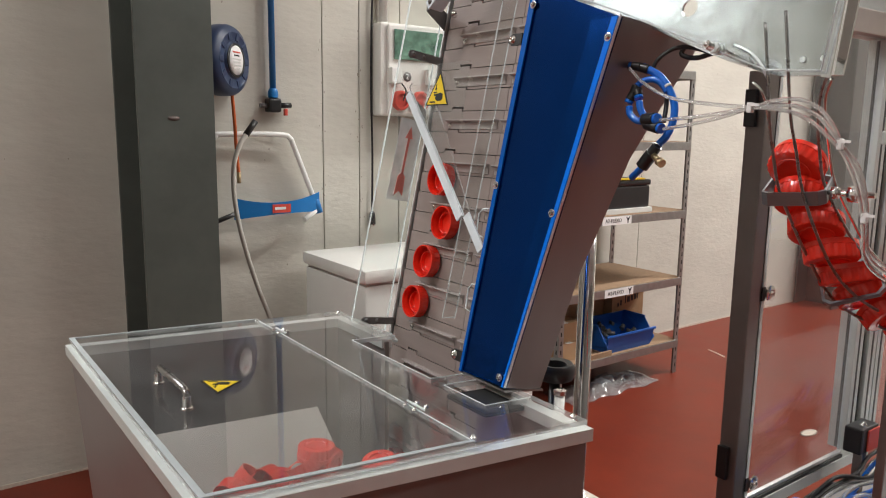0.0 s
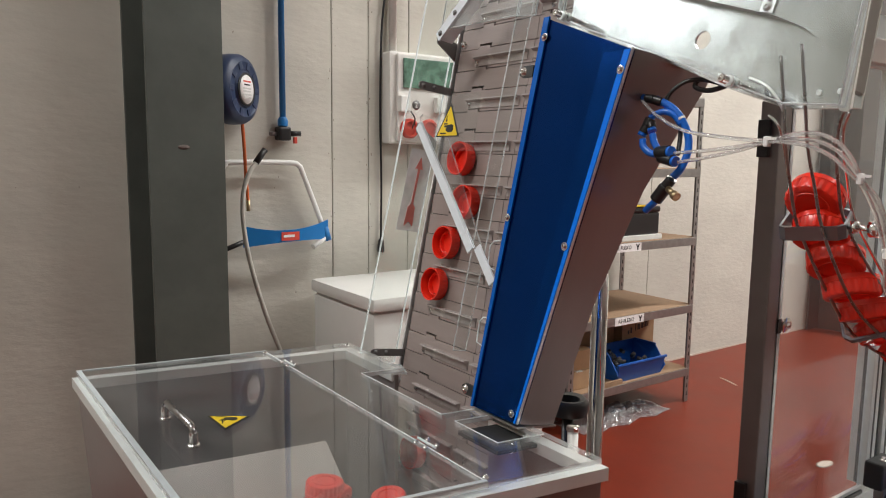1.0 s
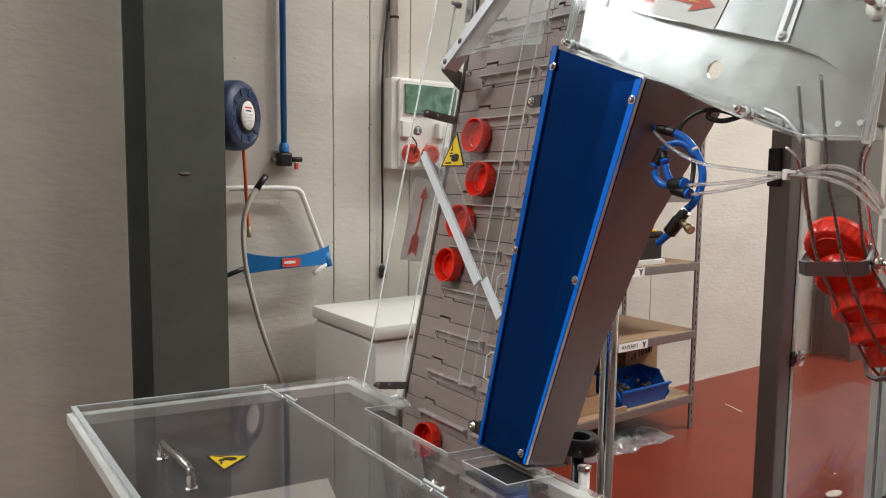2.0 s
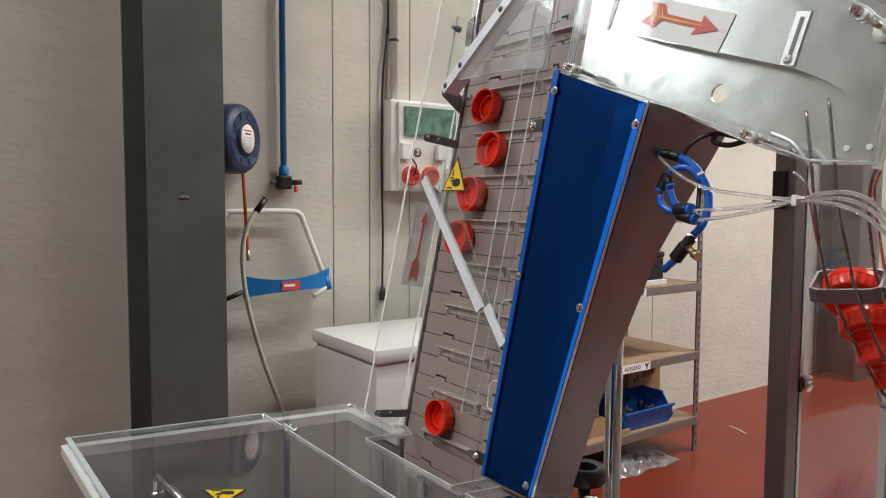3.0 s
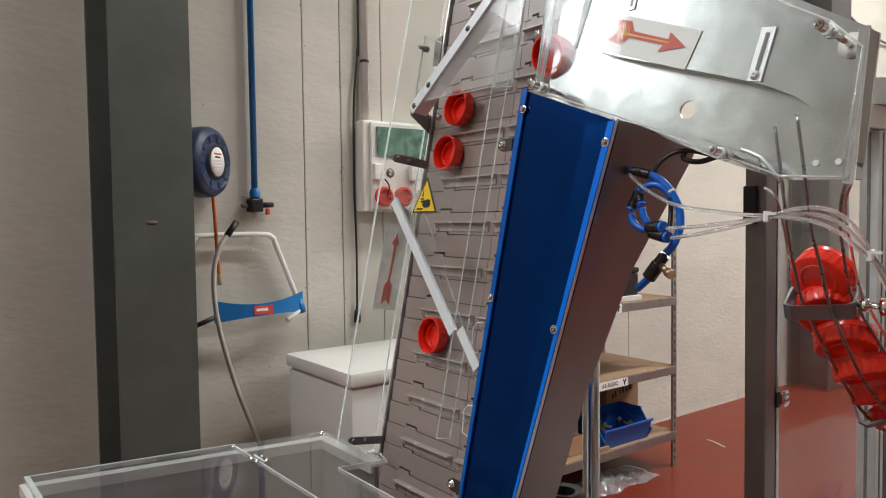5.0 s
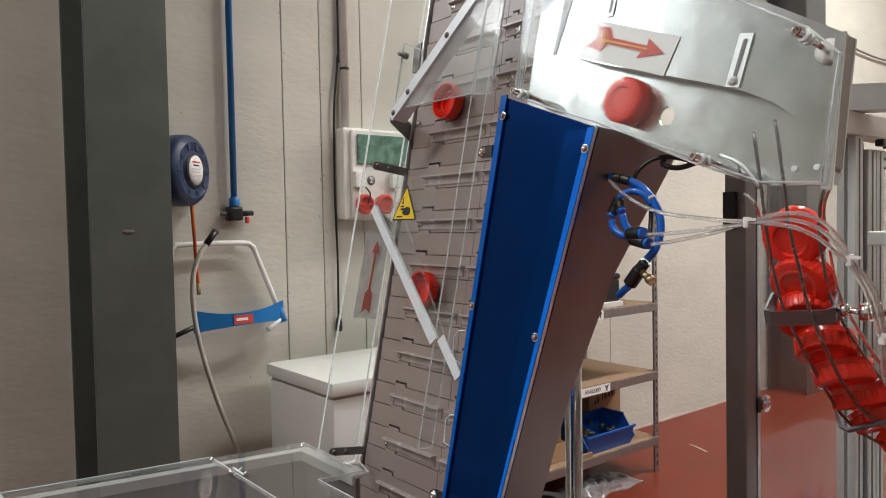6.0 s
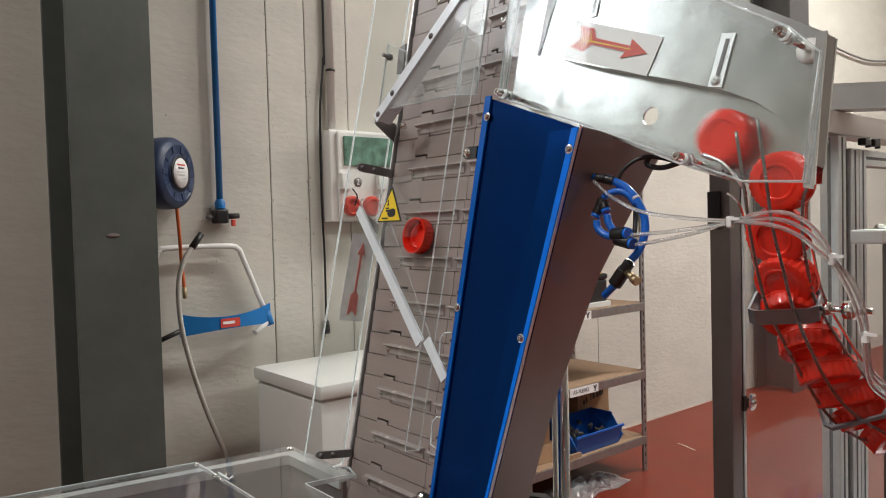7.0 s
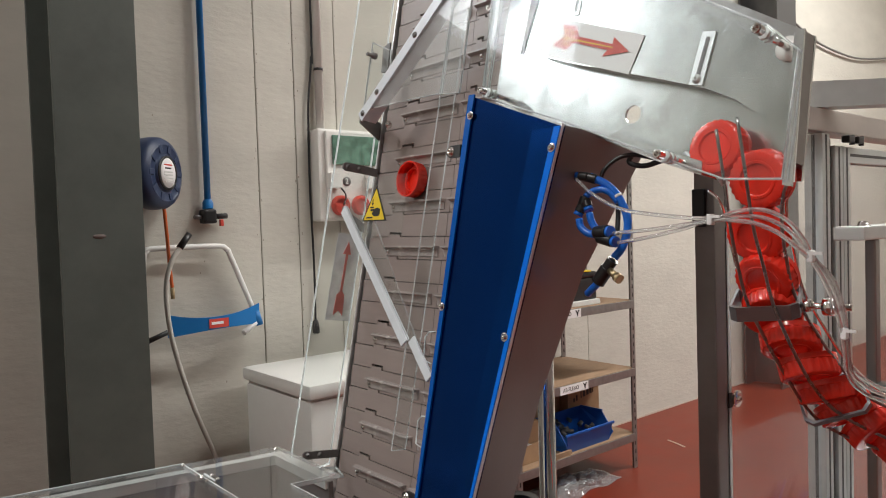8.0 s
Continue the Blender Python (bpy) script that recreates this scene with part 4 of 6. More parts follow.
def along(l):
    """Place of the track l metres below its mouth, its run, its front and its side."""
    i = max(0, min(len(TRACK) - 2, next((k for k, v in enumerate(LEN) if v > l), len(LEN)) - 1))
    t = (l - LEN[i]) / (LEN[i + 1] - LEN[i])
    k = (TRACK[min(i + 3, len(TRACK) - 1)] - TRACK[max(i - 2, 0)]).normalized()
    f = (FRONT - k * FRONT.dot(k)).normalized()
    return TRACK[i] + (TRACK[i + 1] - TRACK[i]) * t, k, f, k.cross(f)


def track_length(s):
    """How far down the track the height s lies."""
    return next(LEN[i] for i, p in enumerate(TRACK) if p.dot(V_BELT) < s)


def in_track(l, slope, spin):
    """A cap lying in the track, its closed top to the front and tipped down the run by slope."""
    p, k, f, e = along(l)
    a, side = radians(slope), math.copysign(0.45, e.y)
    z = -(f * math.cos(a) + (k + e * side).normalized() * math.sin(a))
    x = z.orthogonal().normalized()
    m = Matrix((x, z.cross(x), z)).transposed().to_4x4()
    return Matrix.Translation(p) @ m @ pose(0, 0, 0, 0, 0, spin) @ Matrix.Translation((0, 0, -CAP_H * CAP_SCALE / 2))


tunnel = thing("cap_track", "curved steel-wire cap track full of red caps", "track", tuple(L(0.53, 1.54, 0)))
WIRES = (((0.553, 1.718, -0.09), (0.547, 1.657, -0.075), (0.546, 1.615, -0.06), (0.545, 1.573, -0.04), (0.54, 1.532, -0.022), (0.533, 1.503, -0.002), (0.525, 1.466, 0.03), (0.515, 1.414, 0.09), (0.497, 1.389, 0.13), (0.459, 1.37, 0.18)),
         ((0.527, 1.727, -0.095), (0.52, 1.672, -0.085), (0.52, 1.615, -0.06), (0.516, 1.574, -0.04), (0.511, 1.533, -0.022), (0.499, 1.489, 0.0), (0.493, 1.444, 0.05), (0.481, 1.413, 0.1), (0.453, 1.389, 0.16), (0.414, 1.371, 0.21)),
         ((0.479, 1.666, -0.06), (0.491, 1.651, -0.055), (0.498, 1.617, -0.04), (0.5, 1.582, -0.02), (0.501, 1.547, 0.005), (0.489, 1.511, 0.03), (0.478, 1.475, 0.07), (0.462, 1.442, 0.11), (0.448, 1.427, 0.14), (0.412, 1.405, 0.2)))
BACK_WIRES = (((0.495, 1.663, -0.03), (0.504, 1.645, -0.02), (0.507, 1.621, -0.005), (0.508, 1.598, 0.012), (0.508, 1.555, 0.042), (0.497, 1.515, 0.075), (0.485, 1.475, 0.12), (0.462, 1.437, 0.18), (0.424, 1.415, 0.24)),
              ((0.581, 1.658, -0.05), (0.57, 1.647, -0.045), (0.568, 1.626, -0.03), (0.566, 1.57, 0.0), (0.564, 1.532, 0.03), (0.557, 1.506, 0.06), (0.539, 1.458, 0.095), (0.521, 1.419, 0.135), (0.466, 1.373, 0.2)))
for pts in WIRES:
    part("guide_wire", tube(B(), [L(*q) for q in pts], 0.0019, 8, 6), M_WIRE, tunnel, "bare steel guide wire")
for pts in BACK_WIRES:
    part("guide_wire", tube(B(), [L(*q) for q in pts], 0.0019, 8, 6), M_CHROME, tunnel, "bright bare steel guide wire")


def track_clip(l, hgt, wide=0.0335, deep=0.0335):
    """A folded frame round the wires, square to the run, with cut corners."""
    p, k, f, e = along(l)
    k = Vector((k.x, 0, k.z)).normalized()
    f = (FRONT - k * FRONT.dot(k)).normalized()
    e = k.cross(f)
    th, c = 0.0028, 0.008
    loop_pts = [(-wide, -deep + c), (-wide, deep - c), (-wide + c, deep), (wide - c, deep), (wide, deep - c), (wide, -deep + c), (wide - c, -deep), (-wide + c, -deep)]
    b = B()
    rings = []
    for grow, h in ((0, 0), (th, 0), (th, hgt), (0, hgt)):
        rings.append([b.verts.new(p + e * (x + math.copysign(grow, x)) + f * (y + math.copysign(grow, y)) + k * h) for x, y in loop_pts])
    for r0, r1 in zip(rings, rings[1:] + rings[:1]):
        for i in range(8):
            j = (i + 1) % 8
            b.faces.new([r0[i], r0[j], r1[j], r1[i]])
    return part("track_clip", b, M_CLIP, tunnel, "folded aluminium clip round the wires")


L_CLIP = track_length(1.545)
cl = track_clip(L_CLIP, 0.017)
pb = L(0.470, 1.535, 0.005)
part("clamp_bolt", tube(B(), [pb + Vector((0, 0.026, 0)), pb + Vector((0, -0.030, 0))], 0.0035, 10), M_CHROME, cl, "steel clamp bolt")
TURN = Euler((radians(90), 0, 0)).to_matrix().to_4x4()
part("nut", lathe(B(), [(0.008, 0), (0.008, 0.006), (0.005, 0.007)], 6, Matrix.Translation(pb + Vector((0, 0.018, 0))) @ TURN), M_CHROME, cl)
part("nut", lathe(B(), [(0.010, 0), (0.010, 0.010), (0.005, 0.012)], 14, Matrix.Translation(pb + Vector((0, -0.002, 0))) @ TURN), M_CHROME, cl)
track_clip(track_length(1.432), 0.007, 0.034, 0.026)

# ---------------------------------------------------------------- air lines
air = thing("air_line_set", "coiled blue air tubes with black fittings on the steel panel", "pneumatics", tuple(L(0.73, 1.62, -0.05)))


def SP(y, s, d):
    return L(y, s, d)


loop = [(0.734, 1.681, -0.075), (0.713, 1.67, -0.065), (0.698, 1.654, -0.06), (0.688, 1.633, -0.055), (0.685, 1.611, -0.055), (0.688, 1.589, -0.06), (0.695, 1.576, -0.065)]
part("tube", tube(B(), [SP(*q) for q in loop], 0.0052, 12, 6), M_TUBE, air, "blue polyurethane tube")
part("tube_band", tube(B(), [SP(0.700, 1.657, -0.0605), SP(0.698, 1.654, -0.06)], 0.0056, 12), M_STICKER, air, "pale band on the tube")
part("tube", tube(B(), [SP(*q) for q in ((0.735, 1.653, -0.08), (0.731, 1.66, -0.075), (0.72, 1.664, -0.07), (0.708, 1.66, -0.065), (0.698, 1.648, -0.06))], 0.0045, 12, 6), M_TUBE, air, "blue polyurethane tube")
part("tube", tube(B(), [SP(*q) for q in ((0.719, 1.545, -0.06), (0.731, 1.538, -0.055), (0.745, 1.530, -0.048))], 0.005, 12, 6), M_TUBE, air, "blue polyurethane tube")
part("tube", tube(B(), [SP(*q) for q in ((0.738, 1.624, -0.085), (0.735, 1.614, -0.085), (0.725, 1.606, -0.083), (0.713, 1.604, -0.08))], 0.0048, 12, 5), M_TUBE, air, "blue polyurethane tube")
part("tube", tube(B(), [SP(*q) for q in ((0.724, 1.631, -0.083), (0.72, 1.621, -0.083), (0.714, 1.612, -0.081), (0.71, 1.609, -0.08))], 0.0048, 12, 5), M_TUBE, air, "blue polyurethane tube")
part("cable_loop", tube(B(), [SP(*q) for q in ((0.706, 1.655, -0.05), (0.706, 1.649, -0.05), (0.704, 1.63, -0.05), (0.700, 1.608, -0.055))], 0.0032, 8, 5), M_BLACK, air, "black tube")


def fitting(a, c, r=0.0075, ring=True):
    a, c = SP(*a), SP(*c)
    f = part("fitting", tube(B(), [a, a.lerp(c, 0.08), a.lerp(c, 0.92), c], r, 14), M_BLACK, air, "black push-in fitting")
    if ring:
        part("collar", tube(B(), [c, c + (c - a).normalized() * 0.005], r * 0.88, 14), M_TUBE, f, "blue release collar")


fitting((0.735, 1.680, -0.078), (0.747, 1.6815, -0.081), 0.0058)
fitting((0.741, 1.681, -0.078), (0.726, 1.677, -0.072), 0.0064, False)
fitting((0.732, 1.652, -0.082), (0.7345, 1.642, -0.083), 0.0080, False)
fitting((0.7355, 1.643, -0.083), (0.739, 1.633, -0.085), 0.0070)
fitting((0.731, 1.646, -0.083), (0.7275, 1.639, -0.083), 0.0070)
fitting((0.713, 1.607, -0.08), (0.692, 1.607, -0.084), 0.0085)
fitting((0.709, 1.601, -0.078), (0.685, 1.5955, -0.082), 0.0080)
fitting((0.696, 1.574, -0.065), (0.706, 1.562, -0.064), 0.0075, False)
fitting((0.704, 1.564, -0.064), (0.719, 1.545, -0.062), 0.0092, False)
part("needle_valve", tube(B(), [SP(0.697, 1.560, -0.068), SP(0.684, 1.553, -0.073)], 0.0045, 10), M_BRASS, air, "brass needle valve")
part("needle_valve", tube(B(), [SP(0.684, 1.553, -0.073), SP(0.677, 1.549, -0.074)], 0.0062, 10), M_BRASS, air)
part("cable_loop", tube(B(), [L(0.66, 1.705, -0.03), L(0.69, 1.712, -0.04), L(0.71, 1.708, -0.05), L(0.725, 1.690, -0.06), L(0.728, 1.668, -0.06)], 0.003, 8, 6), M_BLACK, air, "black cable")
part("cable_loop", tube(B(), [L(0.695, 1.715, -0.04), L(0.70, 1.703, -0.04), L(0.68, 1.698, -0.035), L(0.655, 1.705, -0.03)], 0.0035, 8, 6), M_BLACK, air, "black cable")
lines = thing("air_hose_bundle", "three clear air hoses held by white cable ties", "hose", tuple(L(0.55, 1.60, -0.11)))
STARTS = (((0.750, 1.678, -0.085), (0.715, 1.654, -0.09), (0.667, 1.633, -0.095), (0.608, 1.623, -0.10)), ((0.681, 1.605, -0.088), (0.634, 1.607, -0.093), (0.587, 1.611, -0.098)), ((0.673, 1.593, -0.088), (0.633, 1.598, -0.093), (0.586, 1.606, -0.098)))
SHARED = ((0.544, 1.616, -0.105), (0.518, 1.619, -0.105), (0.493, 1.618, -0.10), (0.474, 1.609, -0.09), (0.461, 1.594, -0.08), (0.453, 1.578, -0.065), (0.443, 1.555, -0.045), (0.441, 1.525, -0.02), (0.443, 1.496, 0.0), (0.446, 1.47, 0.02), (0.444, 1.455, 0.05), (0.43, 1.444, 0.08), (0.391, 1.438, 0.12))
for k, start in enumerate(STARTS):
    fan = (0.0, 0.0035, 0.006, 0.006, 0.0045, 0.001, 0.004, 0.004, 0.003, 0.003, 0.005, 0.005, 0.005)
    pts = list(start) + [(y + (k - 1) * 0.5 * w, s + (1 - k) * (w + 0.001), d + (k % 2) * 0.003) for (y, s, d), w in zip(SHARED, fan)]
    part("hose", tube(B(), [L(*q) for q in pts], 0.0023, 10, 8), M_CTUBE, lines)
for y, s, d in ((0.544, 1.616, -0.105), (0.454, 1.582, -0.068), (0.441, 1.508, -0.010)):
    tie = part("cable_tie", box(B(), (-0.004, -0.003, -0.006), (0.004, 0.003, 0.006), 0.0015, Matrix.Translation(L(y, s, d))), M_STICKER, lines, "white cable tie")
    part("tie_tail", box(B(), (-0.001, -0.012, 0.001), (0.001, 0.0, 0.004), 0.0, Matrix.Translation(L(y, s, d - 0.003))), M_STICKER, tie)

# ---------------------------------------------------------------- stand behind the hopper
stand = thing("elevator_stand", "polished steel stand tube on a flanged base plate", "stand", (0.985, 0.965, 0))
part("tube", tube(B(), [(0.985, 0.965, 0.010), (0.985, 0.965, 1.56)], 0.0145, 20), M_CHROME, stand)
part("base_plate", box(B(), (0.90, 0.88, 0), (1.07, 1.05, 0.012), 0.002), M_STEEL, stand)
cyl = thing("adjuster", "white adjuster tube with a black knob beside the hopper", "adjuster", (0.80, 0.842, 0))
part("tube", tube(B(), [(0.80, 0.842, 0.0), (0.80, 0.842, 1.068)], 0.0085, 20), M_WHITE, cyl)
part("collar", lathe(B(), [(0.0085, 0), (0.0105, 0.002), (0.0105, 0.008), (0.006, 0.010)], 20, Matrix.Translation((0.80, 0.842, 1.0685))), M_CHROME, cyl, "", True)
part("knob", lathe(B(), [(0.016, 0), (0.030, 0.003), (0.034, 0.010), (0.034, 0.024), (0.029, 0.030), (0.019, 0.028), (0.017, 0.016), (0.0, 0.016)], 28, Matrix.Translation((0.85, 0.903, 1.066))), M_BLACK, cyl, "black plastic knob", True)
part("spindle", tube(B(), [(0.85, 0.903, 0.0), (0.85, 0.903, 1.067)], 0.010, 14), M_BLACK, cyl)
part("flange", box(B(), (0.775, 0.80, 0.882), (0.865, 0.93, 0.890), 0.002), M_CHROME, cyl)

# ---------------------------------------------------------------- machine cabin at the right
cabin = thing("capping_machine_cabin", "capping machine enclosure of steel posts, aluminium profiles and clear doors", "machine", (1.6, 0.83, 0))
CY = 0.83
part("corner_post", box(B(), (1.302, CY, 0), (1.342, CY + 0.04, 1.60), 0.003), M_POST, cabin, "square dark stainless post")
for z in (0.82, 1.535):
    part("door_stop", box(B(), (1.291, CY + 0.015, z - 0.04), (1.3015, CY + 0.038, z + 0.03), 0.002), M_BLACK, cabin, "black rubber stop")
for z in (0.762, 1.168):
    k = part("pane_clip", lathe(B(), [(0.016, 0), (0.016, 0.003), (0.012, 0.004)], 18, Matrix.Translation((1.365, CY - 0.004, z)) @ Euler((radians(90), 0, 0)).to_matrix().to_4x4()), M_CHROME, cabin, "round steel pane clip", True)
    part("screw", screw(B(), (1.365, CY - 0.008, z), (0, -1, 0), 0.006, 0.005), M_CHROME, k, "", True)
    part("clip_tab", box(B(), (1.340, CY - 0.003, z - 0.014), (1.352, CY - 0.0005, z + 0.014)), M_BLACK, k)
sheet("pane", [(1.343, CY, 0.73), (1.745, CY, 0.73), (1.745, CY, 1.69), (1.343, CY, 1.69)], (0, 0.006, 0), cabin, "scuffed clear acrylic pane", M_PANE)
part("pane_edge", box(B(), (1.343, CY - 0.001, 0.735), (1.352, CY + 0.007, 1.69)), M_EDGE, cabin, "frosted pane edge")
part("bottom_rail", box(B(), (1.342, CY - 0.01, 0.690), (1.88, CY + 0.02, 0.718), 0.002), M_ALU_P, cabin)
part("rail_insert", box(B(), (1.343, CY - 0.008, 0.7185), (1.746, CY + 0.012, 0.726)), M_BLACK, cabin, "black sealing strip")
part("rail_cap", box(B(), (1.343, CY - 0.004, 0.7265), (1.746, CY + 0.005, 0.735), 0.001), M_ALU_W, cabin)


def profile(name, a, c, parent, ax):
    """A slotted square aluminium profile along one axis."""
    pr = part(name, box(B(), a, c, 0.002), M_ALU_P, parent, "slotted aluminium profile")
    a, c = Vector(a), Vector(c)
    # dark strips on the faces stand for the shade in the open slots
    b = B()
    for i in range(3):
        if i == ax:
            continue
        j = 3 - i - ax
        for sgn in (0, 1):
            lo, hi = a.copy(), c.copy()
            mid = (a[j] + c[j]) / 2
            w = (c[j] - a[j]) * 0.09
            lo[j], hi[j] = mid - w, mid + w
            f = c[i] if sgn else a[i]
            lo[i], hi[i] = (f, f + 0.0006) if sgn else (f - 0.0006, f)
            lo[ax] += 0.003
            hi[ax] -= 0.003
            box(b, lo, hi)
    part("slot", b, M_DGREY, pr)
    return pr


profile("upright", (1.746, CY - 0.01, 0.7375), (1.786, CY + 0.03, 1.69), cabin, 2)
profile("upright", (1.815, CY - 0.01, 0.7185), (1.857, CY + 0.03, 1.665), cabin, 2)
profile("upright", (1.860, CY - 0.01, 0.7185), (1.900, CY + 0.03, 1.665), cabin, 2)
# black strip added to paint the dark gap between the uprights
part("seal", box(B(), (1.787, CY, 0.74), (1.814, CY + 0.02, 1.68)), M_BLACK, cabin, "black strip standing for the dark door gap")
part("top_rail", box(B(), (1.343, CY - 0.015, 1.692), (3.2, CY + 0.045, 1.742), 0.003), M_RAIL, cabin, "brushed stainless top rail")
profile("door_head", (1.901, CY - 0.008, 1.628), (3.0, CY + 0.028, 1.665), cabin, 0)
sheet("door_pane", [(1.9005, CY + 0.008, 0.72), (3.0, CY + 0.008, 0.72), (3.0, CY + 0.008, 1.627), (1.9005, CY + 0.008, 1.627)], (0, 0.005, 0), cabin, "clear acrylic door pane", M_PANE)
for x in (1.86, 1.915):
    hg = part("door_hinge", box(B(), (x - 0.018, CY - 0.030, 1.672), (x + 0.014, CY - 0.012, 1.688), 0.003), M_BLACK, cabin, "black door hinge")
    part("pin", tube(B(), [(x + 0.018, CY - 0.022, 1.668), (x + 0.018, CY - 0.022, 1.690)], 0.006, 10), M_BLACK, hg)
part("beam", prism(B(), [(1.60, 0.94, 1.7435), (1.64, 0.98, 1.7435), (2.30, 0.32, 1.7435), (2.26, 0.28, 1.7435)], (0, 0, 0.056)), M_ALU_P, cabin, "square stainless cross beam")
part("table", box(B(), (1.25, 0.10, 0.62), (3.2, CY - 0.02, 0.66), 0.004), M_STEEL, cabin, "stainless machine table")
part("table_skirt", box(B(), (1.27, 0.12, 0.06), (3.15, CY - 0.03, 0.617), 0.004), M_STEEL_D, cabin)
for x, y in ((1.35, 0.2), (3.0, 0.2), (1.35, 0.74), (3.0, 0.74)):
    part("levelling_foot", lathe(B(), [(0.03, 0), (0.03, 0.01), (0.012, 0.015), (0.012, 0.06)], 16, Matrix.Translation((x, y, 0))), M_RUBBER, cabin)
# inner frame of the machine
inner = thing("machine_frame", "grey steel tube frame standing on the machine table", "frame", (1.62, 0.62, 0.66))
part("upright", box(B(), (1.424, 0.605, 0.66), (1.446, 0.622, 1.466), 0.003), M_STEEL_D, inner)
part("cross_bar", box(B(), (1.365, 0.600, 1.4665), (2.4, 0.650, 1.490), 0.003), M_ALU_P, inner)
part("bolt", screw(B(), (1.41, 0.62, 1.4905), (0, 0, 1), 0.010, 0.008), M_CHROME, inner)
part("collar", tube(B(), [(1.425, 0.622, 1.195), (1.425, 0.622, 1.22)], 0.032, 18), M_BLACK, inner)
# cables and small parts on the table
hb = thing("cable_bundle", "tangle of blue air tubes and black cables on the machine table", "cables", (1.5, 0.7, 0.66))
rnd = random.Random(4)
for k in range(16):
    m = (M_TUBE, M_BLACK, M_BLACK, M_CTUBE, M_BLACK)[k % 5]
    x0, y0 = 1.33 + 0.05 * rnd.random(), 0.66 + 0.12 * rnd.random()
    pts = [(x0, y0, 0.665), (x0 + 0.05, y0 - 0.02 + 0.03 * rnd.random(), 0.70 + 0.05 * rnd.random()), (x0 + 0.16, y0 - 0.02 * rnd.random(), 0.70 + 0.06 * rnd.random()),
           (x0 + 0.28, y0 - 0.03, 0.69 + 0.06 * rnd.random()), (x0 + 0.40, y0 - 0.04 * rnd.random(), 0.70 + 0.07 * rnd.random()), (x0 + 0.62, y0 - 0.06, 0.74 + 0.08 * rnd.random())]
    part("cable", tube(B(), pts, 0.0035 + 0.0015 * rnd.random(), 8, 6), m, hb)
for k in range(5):
    m = (M_TUBE, M_TUBE, M_BLACK)[k % 3]
    z = 1.15 + 0.03 * k
    part("cable", tube(B(), [(1.60, 0.56, 0.75), (1.66, 0.56, 0.95 + 0.02 * k), (1.70, 0.57, z), (1.80, 0.58, z + 0.08), (2.0, 0.60, z + 0.12)], 0.0045, 8, 6), m, hb)
kn = thing("clamp_lever", "black plastic star-grip clamp on the machine table", "clamp", (1.40, 0.64, 0.66))
part("hub", lathe(B(), [(0.018, 0), (0.018, 0.05), (0.012, 0.056)], 16, Matrix.Translation((1.425, 0.655, 0.66))), M_BLACK, kn, "", True)
b = B()
for k in range(4):
    a = k * math.pi / 2 + 0.4
    lathe(b, [(0.013, 0), (0.015, 0.006), (0.015, 0.016), (0.010, 0.022)], 14, Matrix.Translation((1.425 + 0.028 * math.cos(a), 0.655 + 0.028 * math.sin(a), 0.715)))
lathe(b, [(0.026, 0.0), (0.026, 0.018), (0.014, 0.024)], 16, Matrix.Translation((1.425, 0.655, 0.716)))
part("grip", b, M_BLACK, kn, "", True)
sens = thing("sensor_box", "small black and red photo sensor beside the profile", "sensor", (1.68, 0.76, 0.66))
part("body", box(B(), (1.655, 0.745, 0.775), (1.735, 0.785, 0.835), 0.005), M_BLACK, sens)
part("red_face", box(B(), (1.678, 0.7405, 0.780), (1.732, 0.7445, 0.830), 0.002), M_ARROW, sens)
part("post", box(B(), (1.69, 0.755, 0.66), (1.71, 0.775, 0.775)), M_STEEL_D, sens)
part("screw", screw(B(), (1.69, 0.76, 0.835), (0, 0, 1), 0.006, 0.008), M_CHROME, sens)

# ---------------------------------------------------------------- along the back wall
WY = WALL_Y
# chest freezer
fz = thing("chest_freezer", "white chest freezer with closed lid against the wall", "freezer", (2.0, 2.93, 0))
part("body", box(B(), (1.475, 2.635, 0.03), (2.45, 3.205, 0.832), 0.016), M_WHITE, fz, "", True)
part("seal", box(B(), (1.485, 2.645, 0.832), (2.44, 3.195, 0.842)), M_PAPER, fz)
part("lid", box(B(), (1.462, 2.615, 0.842), (2.462, 3.215, 0.902), 0.018), M_WHITE, fz, "white rounded lid", True)
for x, y in ((1.53, 2.7), (2.4, 2.7), (1.53, 3.17), (2.4, 3.17)):
    part("foot", lathe(B(), [(0.02, 0), (0.02, 0.03)], 12, Matrix.Translation((x, y, 0))), M_BLACK, fz)

# hose reel
RX, RZ = 1.168, 1.777
reel = thing("hose_reel", "navy wall-mounted air hose reel with a white round label", "hose reel", (RX, WY, RZ))
FACE = Vector((0.64, -0.77, 0)).normalized()
rot = Matrix.Translation(Vector((1.164, 3.197, 1.762)) - FACE * 0.128) @ Matrix((FACE.cross(Vector((0, 0, 1))) * -1, Vector((0, 0, 1)), FACE)).transposed().to_4x4()
part("case", lathe(B(), [(0.10, -0.015), (0.10, 0.02), (0.135, 0.022), (0.150, 0.035), (0.152, 0.06), (0.150, 0.095), (0.140, 0.112), (0.118, 0.122), (0.110, 0.118), (0.080, 0.118), (0.074, 0.126), (0.0, 0.128)], 48, rot), M_NAVY, reel, "navy plastic case", True)
for k in range(10):
    m = rot @ Euler((0, 0, k * math.pi / 5)).to_matrix().to_4x4()
    part("rib", box(B(), (0.086, -0.012, 0.114), (0.122, 0.012, 0.1225), 0.003, m), M_NAVY, reel)
part("label_ring", lathe(B(), [(0.060, 0.127), (0.072, 0.127), (0.072, 0.130), (0.060, 0.130)], 36, rot, ring=True), M_BLACK, reel, "black ring round the label")
